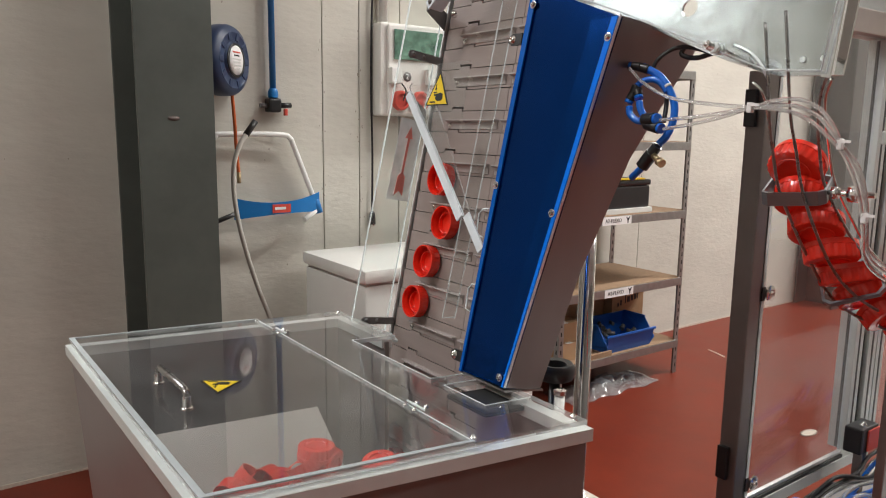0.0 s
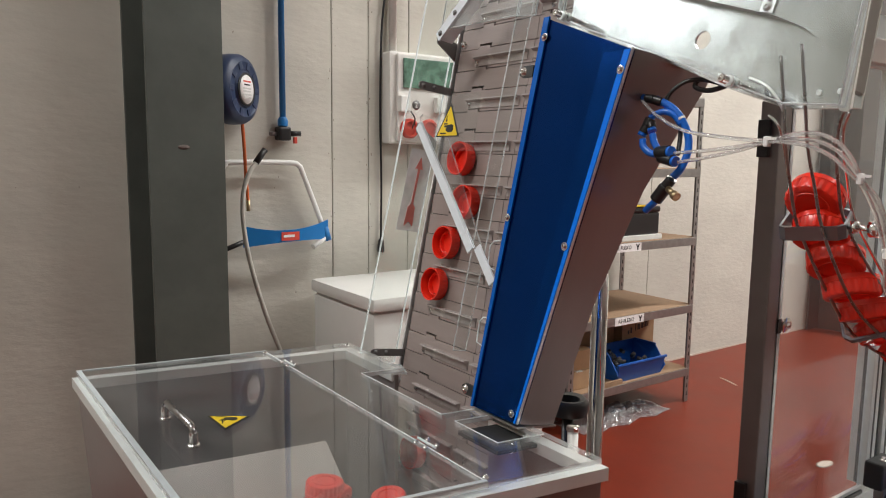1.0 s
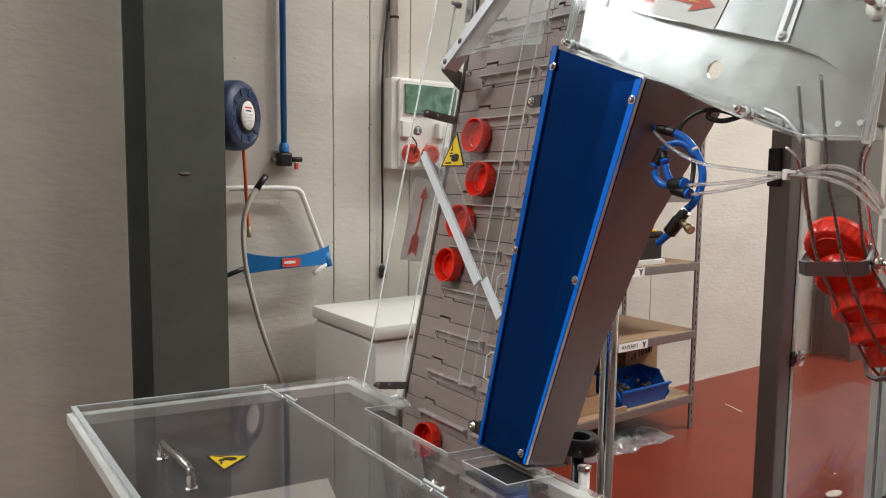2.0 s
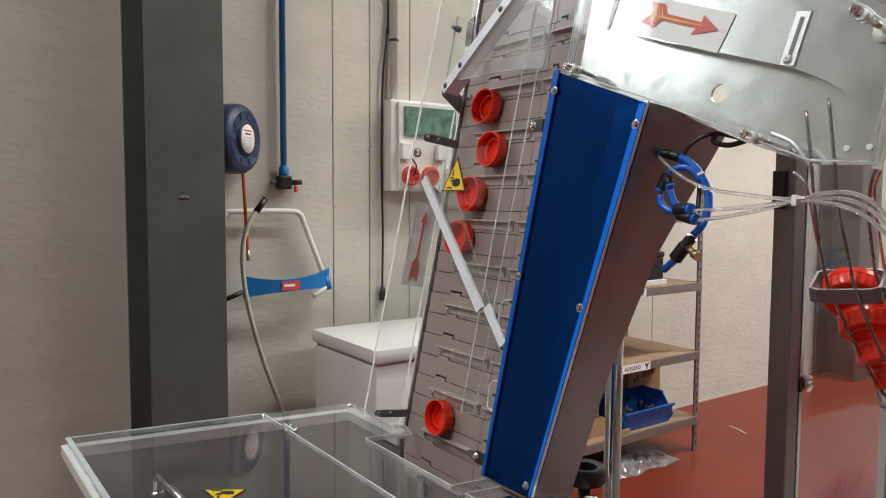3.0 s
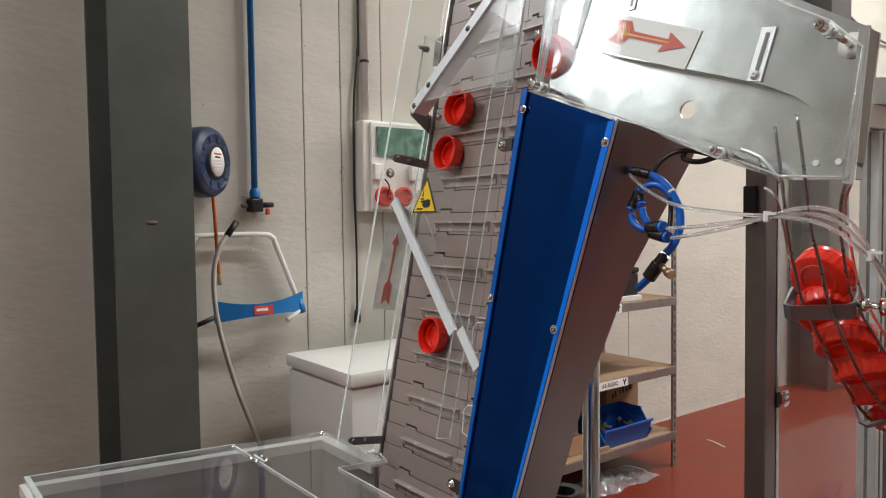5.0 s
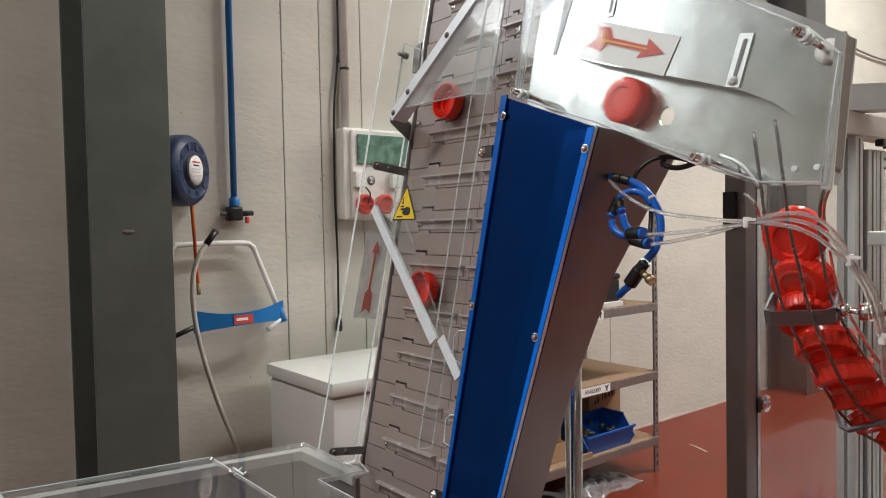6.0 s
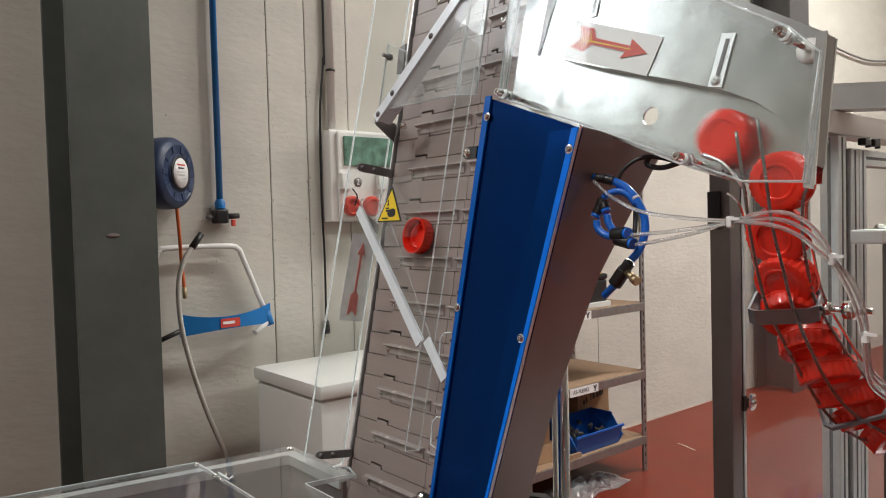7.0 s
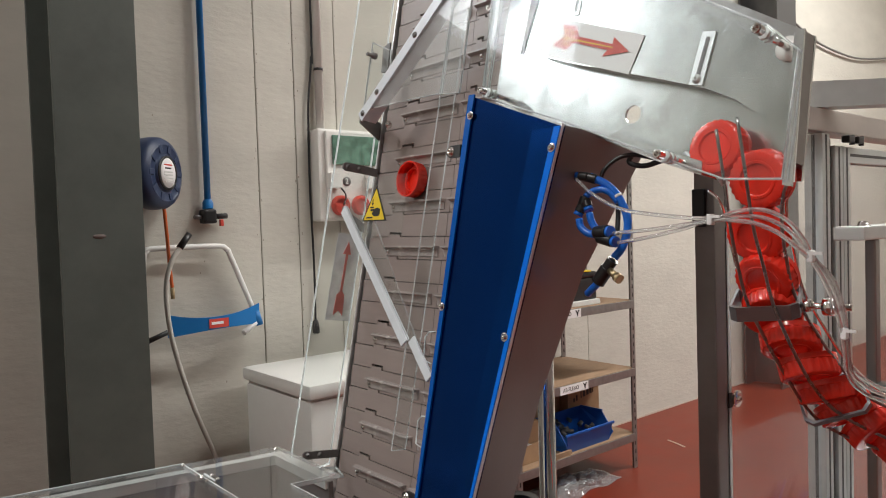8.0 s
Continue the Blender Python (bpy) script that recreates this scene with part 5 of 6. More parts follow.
lb = part("label_plate", lathe(B(), [(0.0, 0.129), (0.062, 0.129), (0.062, 0.131), (0.0, 0.131)], 36, rot @ Matrix.Diagonal((0.9, 1, 1, 1))), M_STICKER, reel, "white oval label")
for dz, w, m in ((0.034, 0.03, M_ARROW), (0.020, 0.022, M_INK), (0.004, 0.032, M_PAPER), (-0.008, 0.03, M_PAPER), (-0.022, 0.034, M_PAPER), (-0.034, 0.026, M_PAPER)):
    part("print_bar", box(B(), (-w, dz - 0.003, 0.1312), (w, dz + 0.003, 0.1322), 0, rot), m, lb)
part("wall_bracket", box(B(), (RX - 0.12, WY - 0.030, RZ - 0.09), (RX - 0.03, WY - 0.0005, RZ + 0.09), 0.002), M_NAVY, reel)
part("swivel_arm", tube(B(), [(RX - 0.075, WY - 0.03, RZ), (1.085, 3.285, RZ)], 0.03, 12), M_NAVY, reel)
part("hose", tube(B(), [(1.155, WY - 0.12, 1.66), (1.168, WY - 0.11, 1.5), (1.186, WY - 0.07, 1.40), (1.196, WY - 0.06, 1.30), (1.198, WY - 0.06, 1.275)], 0.0075, 12, 8), M_ORANGE, reel, "orange rubber hose")
part("coupling", tube(B(), [(1.198, WY - 0.06, 1.275), (1.199, WY - 0.06, 1.238), (1.199, WY - 0.06, 1.225)], 0.009, 12), M_BRASS, reel, "brass quick coupling")

# compressed air drop with valve
pipe = thing("air_pipe", "blue compressed-air drop pipe with a black valve", "pipe", (1.385, WY - 0.03, 1.6))
part("pipe", tube(B(), [(1.383, WY - 0.035, 1.63), (1.380, WY - 0.035, 6.0)], 0.0145, 16), M_PIPE, pipe)
part("coupler", lathe(B(), [(0.018, 0), (0.024, 0.004), (0.024, 0.03), (0.017, 0.045)], 20, Matrix.Translation((1.383, WY - 0.035, 1.612))), M_PIPE, pipe, "", True)
part("valve_body", box(B(), (1.353, WY - 0.065, 1.548), (1.413, WY - 0.001, 1.612), 0.010), M_BLACK, pipe, "black valve block")
part("outlet", tube(B(), [(1.413, WY - 0.035, 1.580), (1.470, WY - 0.035, 1.582)], 0.013, 12), M_BLACK, pipe)
part("outlet", tube(B(), [(1.352, WY - 0.035, 1.578), (1.318, WY - 0.035, 1.578)], 0.010, 12), M_BRACKET, pipe)
part("valve_lever", box(B(), (1.435, WY - 0.048, 1.535), (1.450, WY - 0.028, 1.566), 0.003), M_ARROW, pipe, "red lever")
for z in (2.6, 4.2):
    part("clip", box(B(), (1.36, WY - 0.02, z), (1.405, WY - 0.0005, z + 0.02)), M_WPLASTIC, pipe)

# white tube rack with a blue sling, and a grey hose hung on it
rack = thing("tube_rack", "white bent-tube wall rack with a blue plastic cross strap", "rack", (1.36, WY, 1.3))
fr = [(1.05, WY - 0.05, 1.02), (1.075, WY - 0.05, 1.20), (1.085, WY - 0.05, 1.40), (1.10, WY - 0.05, 1.437), (1.14, WY - 0.05, 1.446), (1.40, WY - 0.05, 1.446), (1.455, WY - 0.05, 1.430), (1.478, WY - 0.05, 1.385), (1.585, WY - 0.05, 1.115)]
part("frame", tube(B(), fr, 0.0125, 14, 5), M_WHITE, rack, "white enamelled tube frame")
for x, z in ((1.40, 1.446), (1.14, 1.446)):
    part("wall_stud", tube(B(), [(x, WY, z), (x, WY - 0.06, z)], 0.006, 10), M_CHROME, rack)
b = B()
rows = []
for k in range(25):
    t = k / 24
    x = 1.165 + 0.425 * t
    zt = 1.150 - 0.022 * math.sin(math.pi * t) + 0.012 * t + 0.010 * abs(2 * t - 1) ** 3
    zb = 1.060 + 0.010 * math.sin(math.pi * t) + 0.018 * t
    y = WY - 0.075 - 0.03 * math.sin(math.pi * t)
    rows.append([b.verts.new(q) for q in ((x, y, zb), (x, y, zt), (x, y - 0.006, zt), (x, y - 0.006, zb))])
for p, q in zip(rows, rows[1:]):
    for k in range(4):
        b.faces.new([p[k], q[k], q[(k + 1) % 4], p[(k + 1) % 4]])
b.faces.new(rows[0])
b.faces.new(rows[-1][::-1])
sling = part("strap", b, M_PIPE, rack, "blue plastic cross strap")
part("strap_label", box(B(), (1.335, WY - 0.1135, 1.085), (1.425, WY - 0.112, 1.125)), M_ARROW, sling, "small red and white label")
part("print_bar", box(B(), (1.345, WY - 0.1150, 1.10), (1.40, WY - 0.1137, 1.112)), M_STICKER, sling)
part("end_stub", tube(B(), [(1.585, WY - 0.05, 1.115), (1.57, WY - 0.075, 1.08), (1.50, WY - 0.10, 1.045)], 0.013, 12), M_WHITE, rack)
part("end_cap", tube(B(), [(1.575, WY - 0.07, 1.135), (1.592, WY - 0.075, 1.07)], 0.018, 12), M_PIPE, rack)
part("end_cap", tube(B(), [(1.06, WY - 0.06, 1.045), (1.175, WY - 0.08, 1.09)], 0.011, 12), M_BLACK, rack)
hose = thing("grey_hose", "grey air hose hanging over the wall rack, black nozzle", "hose", (1.2, WY - 0.12, 0))
part("hose", tube(B(), [(1.225, WY - 0.12, 1.455), (1.18, WY - 0.13, 1.40), (1.150, WY - 0.13, 1.30), (1.150, WY - 0.13, 1.16), (1.178, WY - 0.13, 0.99), (1.245, WY - 0.13, 0.75), (1.335, WY - 0.13, 0.50), (1.42, WY - 0.12, 0.20), (1.40, WY - 0.15, 0.012), (1.1, WY - 0.2, 0.012)], 0.0105, 12, 8), M_GHOSE, hose)
part("nozzle", tube(B(), [(1.215, WY - 0.12, 1.445), (1.262, WY - 0.115, 1.505)], 0.0145, 12), M_BLACK, hose, "black nozzle")

# electric socket box
EB = thing("socket_box", "grey-white socket box with green window and red sockets", "electrical box", (2.12, WY, 1.77))
part("case", box(B(), (1.935, WY - 0.085, 1.545), (2.335, WY - 0.001, 2.005), 0.012), M_WPLASTIC, EB)
part("front_panel", box(B(), (1.970, WY - 0.105, 1.555), (2.325, WY - 0.0855, 1.995), 0.008), M_WPLASTIC, EB)
part("window", box(B(), (2.000, WY - 0.116, 1.825), (2.318, WY - 0.1055, 1.972), 0.004), M_GREEN, EB, "green tinted breaker window")
for x in (1.970, 2.19):
    part("flap", box(B(), (x, WY - 0.138, 1.705), (x + 0.060, WY - 0.1055, 1.785), 0.006), M_WHITE, EB, "white socket flap")
for x in (2.035, 2.155):
    so = part("red_socket", lathe(B(), [(0.050, 0), (0.050, 0.02), (0.042, 0.030), (0.034, 0.030), (0.032, 0.018), (0.0, 0.018)], 24, Matrix.Translation((x, WY - 0.1055, 1.622)) @ Euler((radians(90), 0, 0)).to_matrix().to_4x4()), M_ARROW, EB, "red industrial socket", True)
    part("rib", box(B(), (x - 0.04, WY - 0.142, 1.618), (x + 0.04, WY - 0.136, 1.626)), M_ARROW, so)
part("flap", box(B(), (2.255, WY - 0.135, 1.59), (2.315, WY - 0.1055, 1.665), 0.006), M_WHITE, EB, "white socket flap")
nd = part("number_sticker", lathe(B(), [(0.0, 0), (0.024, 0.0), (0.024, 0.0006), (0.0, 0.0006)], 32, Matrix.Translation((2.081, WY - 0.1060, 1.742)) @ Euler((radians(90), 0, 0)).to_matrix().to_4x4()), M_BRACKET, EB, "round grey sticker marked 2")


def letters(text, parent, m, size, mt, label=""):
    cu = bpy.data.curves.new("lettering", "FONT")
    cu.body, cu.size, cu.extrude, cu.align_x, cu.align_y = text, size, 0.0004, "CENTER", "CENTER"
    tmp = bpy.data.objects.new("lettering_source", cu)
    scene.collection.objects.link(tmp)
    bpy.context.view_layer.update()
    me = bpy.data.meshes.new_from_object(tmp.evaluated_get(bpy.context.evaluated_depsgraph_get()))
    bpy.data.objects.remove(tmp)
    me.materials.clear()
    me.materials.append(mt)
    me.transform(m)
    ob = new("lettering", me)
    ob.parent = parent
    if parent.parent is None and parent.data is None:
        ob.matrix_parent_inverse = Matrix.Translation(-Vector(parent.location))
    if label:
        ob["label"] = label
    return ob


letters("2", nd, Matrix.Translation((2.081, WY - 0.1070, 1.742)) @ Euler((radians(90), 0, 0)).to_matrix().to_4x4(), 0.040, M_STICKER, "white figure 2")
part("lead", tube(B(), [(2.035, WY - 0.14, 1.62), (2.045, WY - 0.15, 1.67), (2.03, WY - 0.13, 1.71)], 0.004, 8, 5), M_BLACK, EB)
con = thing("conduit", "white rigid conduit above the socket box", "conduit", (1.985, WY, 2.5))
part("pipe", tube(B(), [(1.985, WY - 0.03, 2.0055), (1.985, WY - 0.03, 6)], 0.021, 16), M_WPLASTIC, con)
for z in (2.30, 3.3):
    part("clip", tube(B(), [(1.985, WY - 0.03, z), (1.985, WY - 0.03, z + 0.012)], 0.024, 16), M_BLACK, con)
cab = thing("hanging_cable", "black mains cable hanging with a plug at its end", "cable", (1.93, WY - 0.02, 1.5))
part("cable", tube(B(), [(1.955, WY - 0.02, 6), (1.958, WY - 0.02, 2.7), (1.950, WY - 0.02, 2.35), (1.925, WY - 0.02, 2.10), (1.918, WY - 0.02, 1.7), (1.925, WY - 0.02, 1.35), (1.922, WY - 0.02, 1.05)], 0.0055, 8, 8), M_BLACK, cab)
part("plug", lathe(B(), [(0.006, 0.07), (0.014, 0.06), (0.018, 0.02), (0.018, 0.0), (0.0, 0.0)], 16, Matrix.Translation((1.922, WY - 0.022, 0.985))), M_BLACK, cab, "black plug", True)
for dx in (-0.008, 0.008):
    part("pin", tube(B(), [(1.922 + dx, WY - 0.022, 0.985), (1.922 + dx, WY - 0.022, 0.968)], 0.0022, 6), M_CHROME, cab)
wc = thing("wall_cable", "thin dark cable sagging along the wall", "cable", (7.5, WY - 0.02, 3.2))
part("cable", tube(B(), [(6.9, WY - 0.03, 3.50), (7.39, WY - 0.03, 3.335), (7.75, WY - 0.03, 3.25), (8.07, WY - 0.03, 3.212), (8.6, WY - 0.03, 3.19), (9.06, WY - 0.03, 3.215), (9.95, WY - 0.03, 3.33)], 0.011, 8, 6), M_BRACKET, wc)

# ---------------------------------------------------------------- shelving with its load
SX0, SX1, SY0, SY1 = 2.72, 3.76, 2.735, 3.28
shelf = thing("shelving_unit", "galvanised boltless shelving with chipboard shelves", "shelf", (3.24, 3.0, 0))


def upright(x, y, sx):
    b = B()
    prism(b, [(x, y, 0.0), (x + 0.036 * sx, y, 0.0), (x + 0.036 * sx, y, 1.835), (x, y, 1.835)], (0, 0.002, 0))
    prism(b, [(x, y + 0.0021, 0.0), (x, y + 0.036, 0.0), (x, y + 0.036, 1.835), (x, y + 0.0021, 1.835)], (0.002 * sx, 0, 0))
    up = part("upright", b, M_GALV, shelf, "perforated galvanised upright")
    # black patches on the faces stand for the dark of the holes
    b = B()
    for k in range(36):
        z = 0.04 + k * 0.05
        prism(b, [(x + 0.012 * sx, y - 0.0008, z), (x + 0.022 * sx, y - 0.0008, z), (x + 0.020 * sx, y - 0.0008, z + 0.024), (x + 0.014 * sx, y - 0.0008, z + 0.024)], (0, 0.0006, 0))
        prism(b, [(x - 0.0008 * sx, y + 0.012, z), (x - 0.0008 * sx, y + 0.022, z), (x - 0.0008 * sx, y + 0.020, z + 0.024), (x - 0.0008 * sx, y + 0.014, z + 0.024)], (0.0006 * sx, 0, 0))
    tagged(part("perforation", b, M_INK, up), kind="stuff")


for x, sx in ((SX1, -1), (SX0, 1)):
    for y in (SY0, SY1):
        upright(x, y, sx)
LEVELS = (0.215, 0.610, 1.022, 1.428, 1.835)
for k, z in enumerate(LEVELS):
    sh = part("shelf_board", box(B(), (SX0 + 0.003, SY0 + 0.004, z - 0.016), (SX1 - 0.003, SY1 + 0.03, z), 0.001), M_WOOD, shelf, "chipboard shelf")
    for y in (SY0 - 0.004, SY1 + 0.032):
        part("beam", box(B(), (SX0 + 0.003, y, z - 0.050), (SX1 - 0.003, y + 0.006, z - 0.002), 0.002), M_GALV, sh, "galvanised shelf beam")
    for x in (SX1 - 0.010, SX0 + 0.004):
        part("beam", box(B(), (x, SY0 + 0.004, z - 0.050), (x + 0.006, SY1 + 0.03, z - 0.0165), 0.001), M_GALV, sh)
for z, x in ((LEVELS[1], 3.17), (LEVELS[2], 3.12)):
    tg = part("shelf_label", box(B(), (x - 0.11, SY0 - 0.0062, z - 0.050), (x + 0.13, SY0 - 0.0045, z - 0.004)), M_STICKER, shelf, "white shelf label")
    letters("A2-FLEXO", tg, Matrix.Translation((x - 0.02, SY0 - 0.0070, z - 0.027)) @ Euler((radians(90), 0, 0)).to_matrix().to_4x4(), 0.030, M_INK, "black printed shelf code")
    part("print_mark", prism(B(), [(x + 0.095, SY0 - 0.0066, z - 0.044), (x + 0.105, SY0 - 0.0066, z - 0.044), (x + 0.105, SY0 - 0.0066, z - 0.03), (x + 0.118, SY0 - 0.0066, z - 0.010), (x + 0.106, SY0 - 0.0066, z - 0.010), (x + 0.10, SY0 - 0.0066, z - 0.022), (x + 0.092, SY0 - 0.0066, z - 0.010), (x + 0.082, SY0 - 0.0066, z - 0.010), (x + 0.095, SY0 - 0.0066, z - 0.03)], (0, 0.0004, 0)), M_INK, tg)
# blue picking bin
bn = thing("storage_bin", "blue open-front plastic picking bin with dark parts", "bin", (3.33, 2.86, LEVELS[0]))
z0 = LEVELS[0]
X0, X1, Y0, Y1, H = 3.12, 3.54, 2.745, 2.99, 0.158
part("base", box(B(), (X0 + 0.03, Y0 + 0.02, z0), (X1 - 0.02, Y1, z0 + 0.008)), M_BIN, bn)
part("side_wall", prism(B(), [(X0, Y0, z0 + 0.05), (X0 + 0.03, Y0 + 0.02, z0), (X0 + 0.03, Y1, z0), (X0, Y1, z0 + H), (X0, Y0 + 0.08, z0 + H)], (0.006, 0, 0)), M_BIN, bn)
part("side_wall", prism(B(), [(X1, Y0, z0 + 0.05), (X1 - 0.02, Y0 + 0.02, z0), (X1 - 0.02, Y1, z0), (X1, Y1, z0 + H), (X1, Y0 + 0.08, z0 + H)], (-0.006, 0, 0)), M_BIN, bn)
part("back_wall", box(B(), (X0, Y1, z0), (X1, Y1 + 0.006, z0 + H)), M_BIN, bn)
part("front_wall", prism(B(), [(X0 + 0.006, Y0, z0 + 0.10), (X1 - 0.006, Y0, z0 + 0.10), (X1 - 0.02, Y0 + 0.02, z0), (X0 + 0.03, Y0 + 0.02, z0)], (0, 0.006, 0)), M_BIN, bn)
part("rim", box(B(), (X0 - 0.004, Y0 - 0.008, z0 + 0.098), (X1 + 0.004, Y0 + 0.004, z0 + 0.112), 0.003), M_BIN, bn)
for x in (X0 - 0.006, X1 - 0.004):
    part("rim", box(B(), (x, Y0 + 0.08, z0 + H - 0.006), (x + 0.012, Y1, z0 + H + 0.006), 0.003), M_BIN, bn)
b = B()
for k in range(14):
    p = Vector((X0 + 0.07 + 0.28 * rnd.random(), Y0 + 0.06 + 0.2 * rnd.random(), z0 + 0.05 + 0.05 * rnd.random()))
    tube(b, [p, p + Vector((rnd.uniform(-0.05, 0.05), rnd.uniform(-0.05, 0.05), rnd.uniform(0.0, 0.03)))], 0.012, 8)
tagged(part("loose_parts", b, M_DGREY, bn), kind="stuff")
# cartons


def carton(x0, x1, y0, y1, z, h, label, bars=()):
    t = thing("cardboard_box", label, "box", ((x0 + x1) / 2, (y0 + y1) / 2, z), "cartons on the shelves")
    part("body", box(B(), (x0, y0, z), (x1, y1, z + h), 0.004), M_CARD, t)
    part("tape", box(B(), (x0 + 0.3 * (x1 - x0), y0 - 0.0006, z + h + 0.0004), (x0 + 0.5 * (x1 - x0), y1, z + h + 0.001)), M_PAPER, t)
    for bx0, bx1, bz0, bz1 in bars:
        part("print_bar", box(B(), (bx0, y0 - 0.0016, bz0), (bx1, y0 - 0.0006, bz1)), M_INK, t, "dark printed bar")
    return t


carton(3.44, 3.74, 3.00, 3.25, LEVELS[0], 0.315, "brown cardboard box with dark print on the shelf", [(3.49, 3.505, 0.40, 0.425), (3.515, 3.53, 0.405, 0.44), (3.56, 3.568, 0.415, 0.47), (3.58, 3.605, 0.42, 0.455), (3.615, 3.637, 0.425, 0.46), (3.645, 3.667, 0.43, 0.465), (3.675, 3.682, 0.432, 0.478)])
carton(3.12, 3.435, 3.06, 3.24, LEVELS[0], 0.30, "plain brown cardboard box in shade on the shelf")
carton(2.78, 3.02, 2.80, 3.05, LEVELS[0], 0.10, "low brown cardboard box on the shelf")
carton(2.78, 2.99, 2.82, 3.02, LEVELS[0] + 0.1015, 0.11, "small brown cardboard box on another box")
pt = thing("wood_offcut", "flat chipboard offcut lying on the shelf", "board", (3.02, 2.83, LEVELS[0]))
part("board", box(B(), (2.99, 2.742, LEVELS[0]), (3.16, 2.76, LEVELS[0] + 0.025), 0.002), M_WOOD, pt)
tb = thing("toolbox", "black plastic toolbox with a yellow clasp", "toolbox", (3.28, 2.86, LEVELS[2]))
part("body", box(B(), (3.10, 2.78, LEVELS[2] + 0.03), (3.46, 3.02, LEVELS[2] + 0.155), 0.010), M_BLACK, tb)
part("tray", box(B(), (3.08, 2.77, LEVELS[2]), (3.48, 3.03, LEVELS[2] + 0.0295), 0.004), M_PAPER, tb, "white tray under the toolbox")
part("lid", box(B(), (3.095, 2.775, LEVELS[2] + 0.156), (3.465, 3.025, LEVELS[2] + 0.19), 0.012), M_BLACK, tb)
part("clasp", box(B(), (3.12, 2.77, LEVELS[2] + 0.191), (3.40, 2.80, LEVELS[2] + 0.20), 0.002), M_YELLOW, tb, "yellow strip")
# plastic film below the shelf
fm = B()
NX, NY = 44, 16
grid = []
for i in range(NX + 1):
    row = []
    for j in range(NY + 1):
        u, v = i / NX, j / NY
        p = Vector((2.80 + 0.74 * u, 2.68 + 0.24 * v, 0))
        n = abs(noise.noise(p * 11)) * 0.9 + abs(noise.noise(p * 27 + Vector((3, 1, 0)))) * 0.5
        hump = (math.sin(math.pi * u) * math.sin(math.pi * v)) ** 0.6
        p += Vector((0.03 * noise.noise(p * 9), 0.03 * noise.noise(p * 8 + Vector((7, 0, 0))), 0.004 + 0.085 * n * hump))
        row.append(fm.verts.new(p))
    grid.append(row)
for i in range(NX):
    for j in range(NY):
        fm.faces.new([grid[i][j], grid[i + 1][j], grid[i + 1][j + 1], grid[i][j + 1]])
tagged(solo("plastic_film", fm, M_FILM, "crumpled bluish clear plastic film on the floor", "film", "stuff"), group="")

# wrapped crate on the floor beyond the cabin
cr = thing("wrapped_crate", "grey plastic crate wrapped in clear film on the floor", "crate", (6.95, 3.02, 0))
part("crate", box(B(), (6.70, 2.86, 0.0), (7.20, 3.20, 0.30), 0.01), M_PAPER, cr)
part("rim", box(B(), (6.68, 2.84, 0.30), (7.22, 3.22, 0.33), 0.008), M_PAPER, cr)
part("slat", box(B(), (6.72, 2.852, 0.08), (7.18, 2.859, 0.12)), M_WPLASTIC, cr)
wrap = B()
for k in range(30):
    c0 = Vector((6.72 + 0.46 * rnd.random(), 2.86 + 0.3 * rnd.random(), 0.36 + 0.40 * rnd.random()))
    tri = [c0 + Vector((rnd.uniform(-0.12, 0.12), rnd.uniform(-0.10, 0.10), rnd.uniform(-0.14, 0.14))) for _ in range(3)]
    tri = [Vector((p.x, min(p.y, 3.3), max(0.335, p.z))) for p in tri]
    wrap.faces.new([wrap.verts.new(p) for p in tri])
    wrap.faces.new([wrap.verts.new(p + Vector((0, 0.002, 0))) for p in tri[::-1]])
tagged(part("film", wrap, M_FILM, cr, "crumpled clear film"), kind="stuff")

# ---------------------------------------------------------------- caps: where they lie and how they go
def another(m):
    return copy_thing(first_cap, m)


rnd = random.Random(11)
# heap in the hopper
HEAP = [(0.531, 1.161, 0.934), (0.513, 1.153, 0.890), (0.556, 1.143, 0.890), (0.471, 1.149, 0.892), (0.446, 1.134, 0.900), (0.403, 1.153, 0.893), (0.383, 1.140, 0.899), (0.426, 1.132, 0.884), (0.50, 1.08, 0.865), (0.55, 1.07, 0.86),
        (0.44, 1.075, 0.86), (0.38, 1.08, 0.865), (0.34, 1.06, 0.86), (0.52, 1.01, 0.83), (0.46, 1.0, 0.825), (0.40, 1.01, 0.83), (0.35, 0.98, 0.82), (0.645, 1.14, 0.885)]
for k, (x, y, z) in enumerate(HEAP):
    tip = (178, 20, 75, 160, 95, 35, 110, 15, 170, 60, 100, 30, 150, 80, 20, 120, 10, 170)[k]
    another(Matrix.Translation((x, y, z)) @ pose(0, 0, 0, tip, rnd.uniform(-30, 30), rnd.uniform(0, 360)))

MOVES = []
STEP = [k * 0.5 for k in range(17)]


def belt_cap(y_at, t_at, s_at, spin):
    """Stays on the belt for the whole clip."""
    s0 = s_at - SPEED * t_at
    y0 = y_at - skew(s_at)
    rows = [(t, cap_pose(y0 + skew(s0 + SPEED * t) - 0.0022 * (t - t_at), s0 + SPEED * t, -0.001, spin)) for t in STEP]
    c = another(rows[0][1])
    MOVES.append((c, rows))


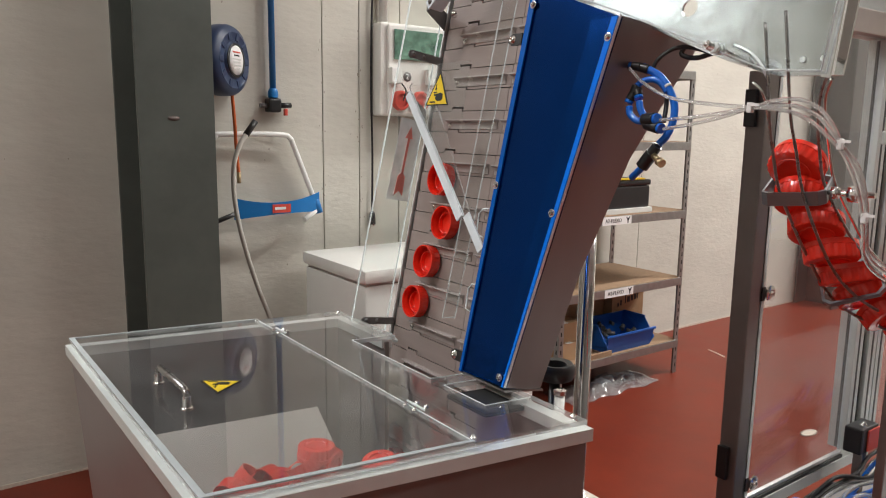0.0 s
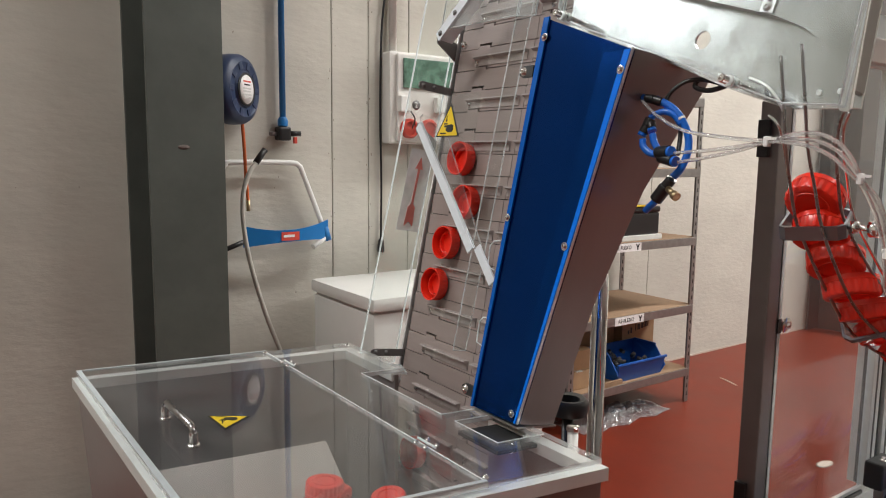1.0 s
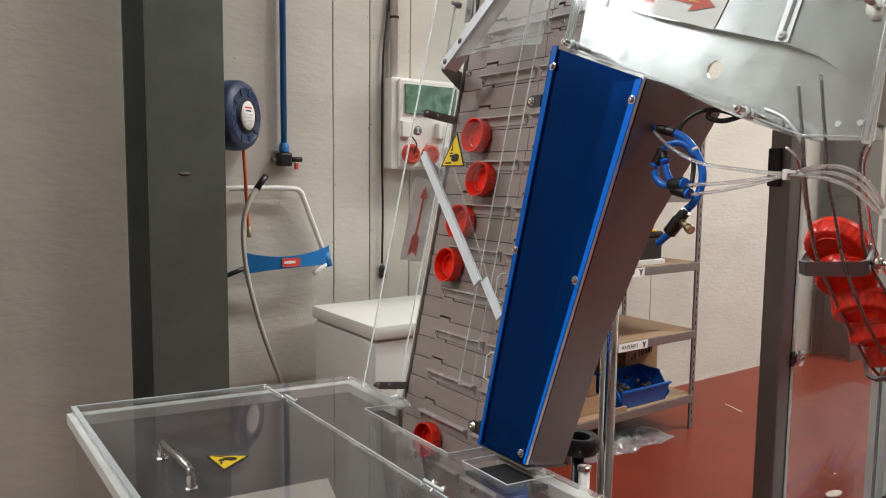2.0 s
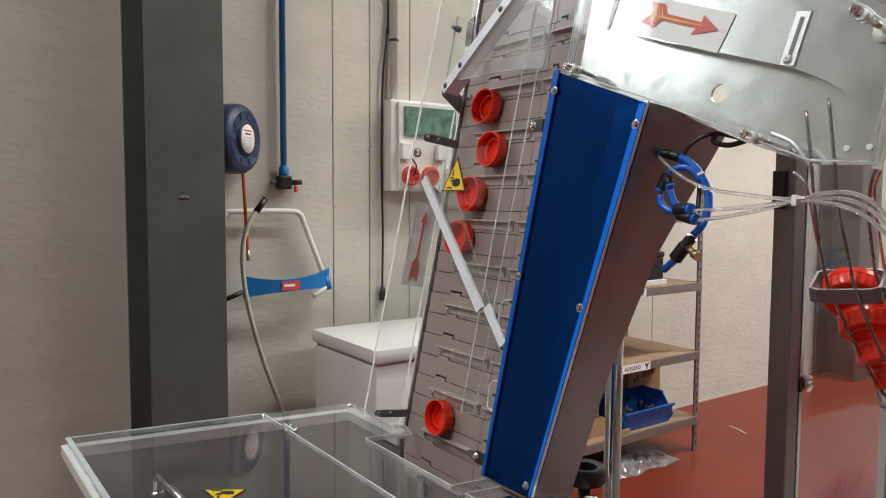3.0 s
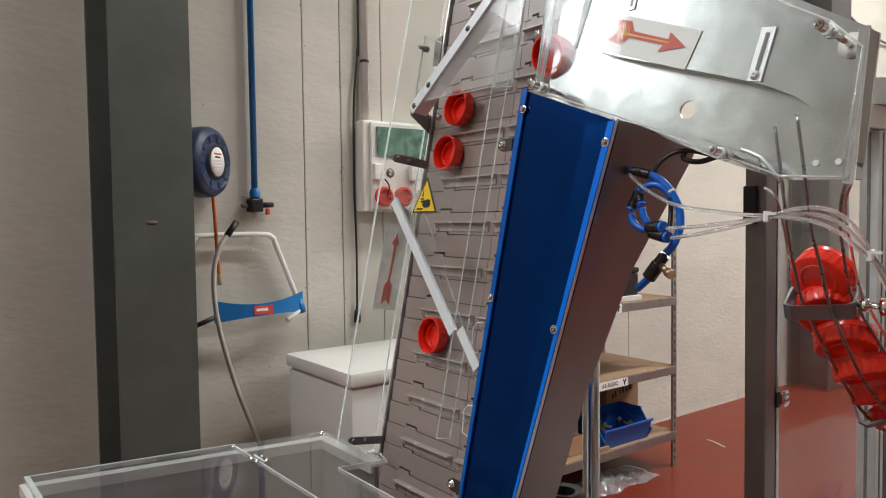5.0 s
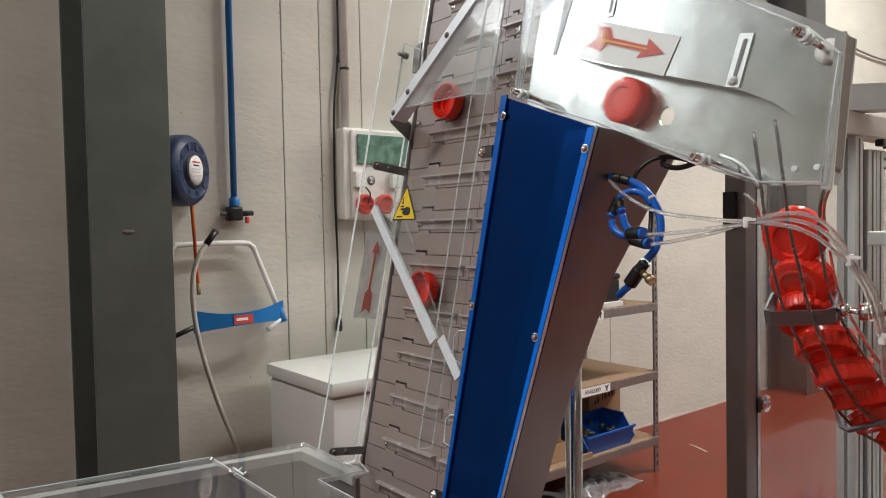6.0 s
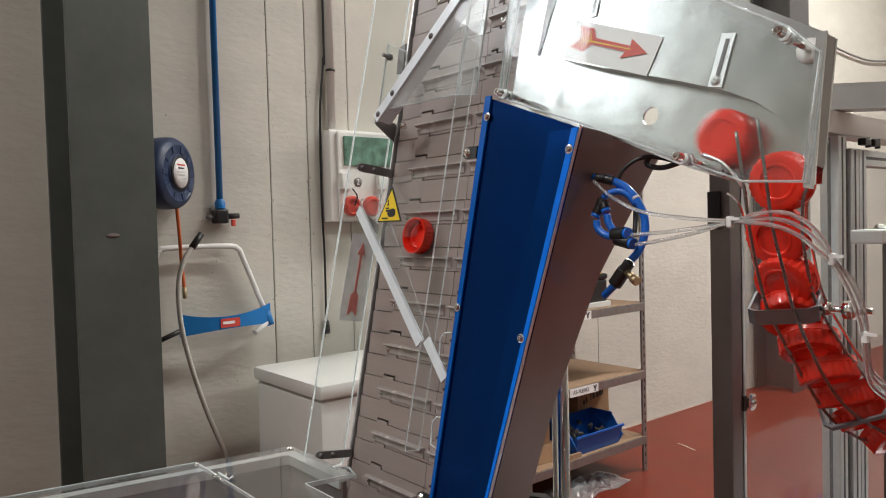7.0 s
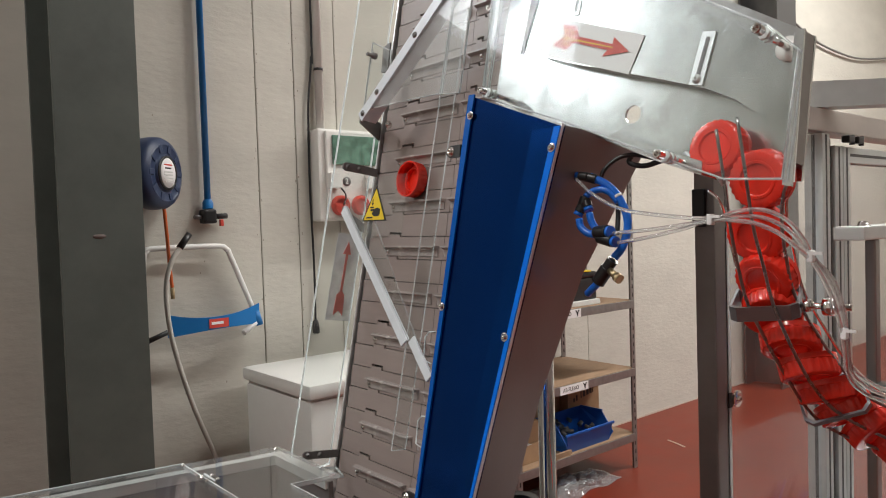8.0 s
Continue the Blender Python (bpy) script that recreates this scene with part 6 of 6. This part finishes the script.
def thrown_cap(y_at, s_at, spin, t_turn, rows_after):
    """Rides the belt up to t_turn, slides along the upper deflector, flips over and rolls down the chute: rows (t, y, s, d, spin, tip)."""
    y0 = y_at - skew(s_at)
    rows = [(t, cap_mid(y0 + skew(s_at + SPEED * t), s_at + SPEED * t, -0.014, spin)) for t in STEP + [t_turn] if t <= t_turn and (t == t_turn or t < t_turn - 0.05)]
    rows += [(t, cap_mid(y, s, d, spin + turn, tip)) for t, y, s, d, turn, tip in rows_after]
    if rows[-1][0] < 8:
        t, y, s, d, turn, tip = rows_after[-1]
        rows.append((8.0, cap_mid(y, s, d, spin + turn, tip)))
    MOVES.append((another(rows[0][1]), rows))


# four caps leave the belt in turn, the fifth rides on
thrown_cap(1.248, 1.500, 10, 3.1, [(3.5, 1.212, 1.846, -0.014, 10, 0), (3.8, 1.165, 1.880, -0.014, 25, 0), (4.0, 1.110, 1.904, -0.014, 35, 0), (4.06, 1.03, 1.905, -0.018, 45, 5), (4.12, 0.94, 1.868, -0.036, 60, 50), (4.2, 0.876, 1.830, -0.040, 80, 105), (4.3, 0.817, 1.815, -0.038, 110, 165),
                                   (4.4, 0.707, 1.777, -0.034, 40, 180), (4.5, 0.665, 1.758, -0.034, -20, 180), (4.6, 0.566, 1.710, -0.034, -90, 180), (4.7, 0.530, 1.655, -0.038, -130, 188), (4.8, 0.534, 1.600, -0.014, -140, 205), (4.9, 0.532, 1.563, 0.002, -142, 215)])
thrown_cap(1.215, 1.415, 40, 3.9, [(4.5, 1.172, 1.866, -0.014, 10, 0), (4.75, 1.10, 1.893, -0.014, 30, 0), (4.95, 1.00, 1.905, -0.018, 45, 5), (5.05, 0.94, 1.868, -0.036, 60, 50), (5.13, 0.876, 1.830, -0.040, 80, 105), (5.23, 0.817, 1.815, -0.038, 110, 165),
                                   (5.33, 0.735, 1.786, -0.034, 40, 180), (5.43, 0.655, 1.752, -0.034, -20, 180), (5.53, 0.575, 1.712, -0.034, -90, 180), (5.63, 0.528, 1.655, -0.036, -130, 190), (5.74, 0.535, 1.612, -0.018, -140, 208)])
thrown_cap(1.259, 1.331, 75, 4.9, [(5.3, 1.225, 1.866, -0.014, 10, 0), (5.55, 1.11, 1.893, -0.014, 30, 0), (5.70, 0.99, 1.905, -0.018, 45, 5), (5.78, 0.93, 1.868, -0.036, 60, 50), (5.85, 0.880, 1.832, -0.040, 80, 105), (5.92, 0.83, 1.815, -0.038, 110, 165),
                                   (6.0, 0.773, 1.798, -0.034, 60, 180), (6.1, 0.741, 1.787, -0.034, 20, 180), (6.2, 0.672, 1.759, -0.034, -30, 180), (6.3, 0.631, 1.744, -0.034, -70, 180), (6.4, 0.550, 1.696, -0.038, -130, 184), (6.5, 0.530, 1.677, -0.042, -150, 190), (7.0, 0.523, 1.669, -0.042, -152, 194)])
thrown_cap(1.279, 1.244, 120, 5.7, [(6.2, 1.17, 1.878, -0.014, 15, 0), (6.45, 1.105, 1.895, -0.014, 30, 0), (6.55, 1.03, 1.905, -0.018, 45, 5), (6.62, 0.95, 1.868, -0.036, 60, 50), (6.7, 0.857, 1.828, -0.040, 80, 110), (6.8, 0.745, 1.799, -0.038, 110, 172),
                                    (6.9, 0.694, 1.771, -0.034, 60, 180), (7.0, 0.596, 1.728, -0.036, -10, 180), (7.1, 0.570, 1.712, -0.044, -30, 180), (7.2, 0.578, 1.713, -0.046, -25, 178), (7.5, 0.573, 1.707, -0.046, -30, 178)])
belt_cap(1.260, 1.5, 1.052, 200)
# a stack slips down by one place when the machine takes a cap
SLIP = ((0.0, 0.0), (1.75, 0.0), (2.1, 0.5), (2.45, 1.0), (8.0, 1.0))
GAP = 0.0415
for k in range(9):
    rows = [(t, in_track(L_CLIP - 0.022 + GAP * (k + way), (40 if k else 29) + 2 * math.sin(k * 2.1), 40 * k)) for t, way in SLIP]
    MOVES.append((another(rows[0][1]), rows))
# the pattern cap lies in the hopper with the rest
first_cap.matrix_basis = Matrix.Translation((0.48, 1.05, 0.872)) @ pose(0, 0, 0, 25, 12, 0)
for c, _ in MOVES:
    c["label"] = "ribbed red plastic screw cap on its way through the feeder"


def motions():
    walk(belt, [(float(t), Matrix.Translation(CLIMB * SPEED * t)) for t in range(9)])
    for c, rows in MOVES:
        walk(c, rows)


motions()
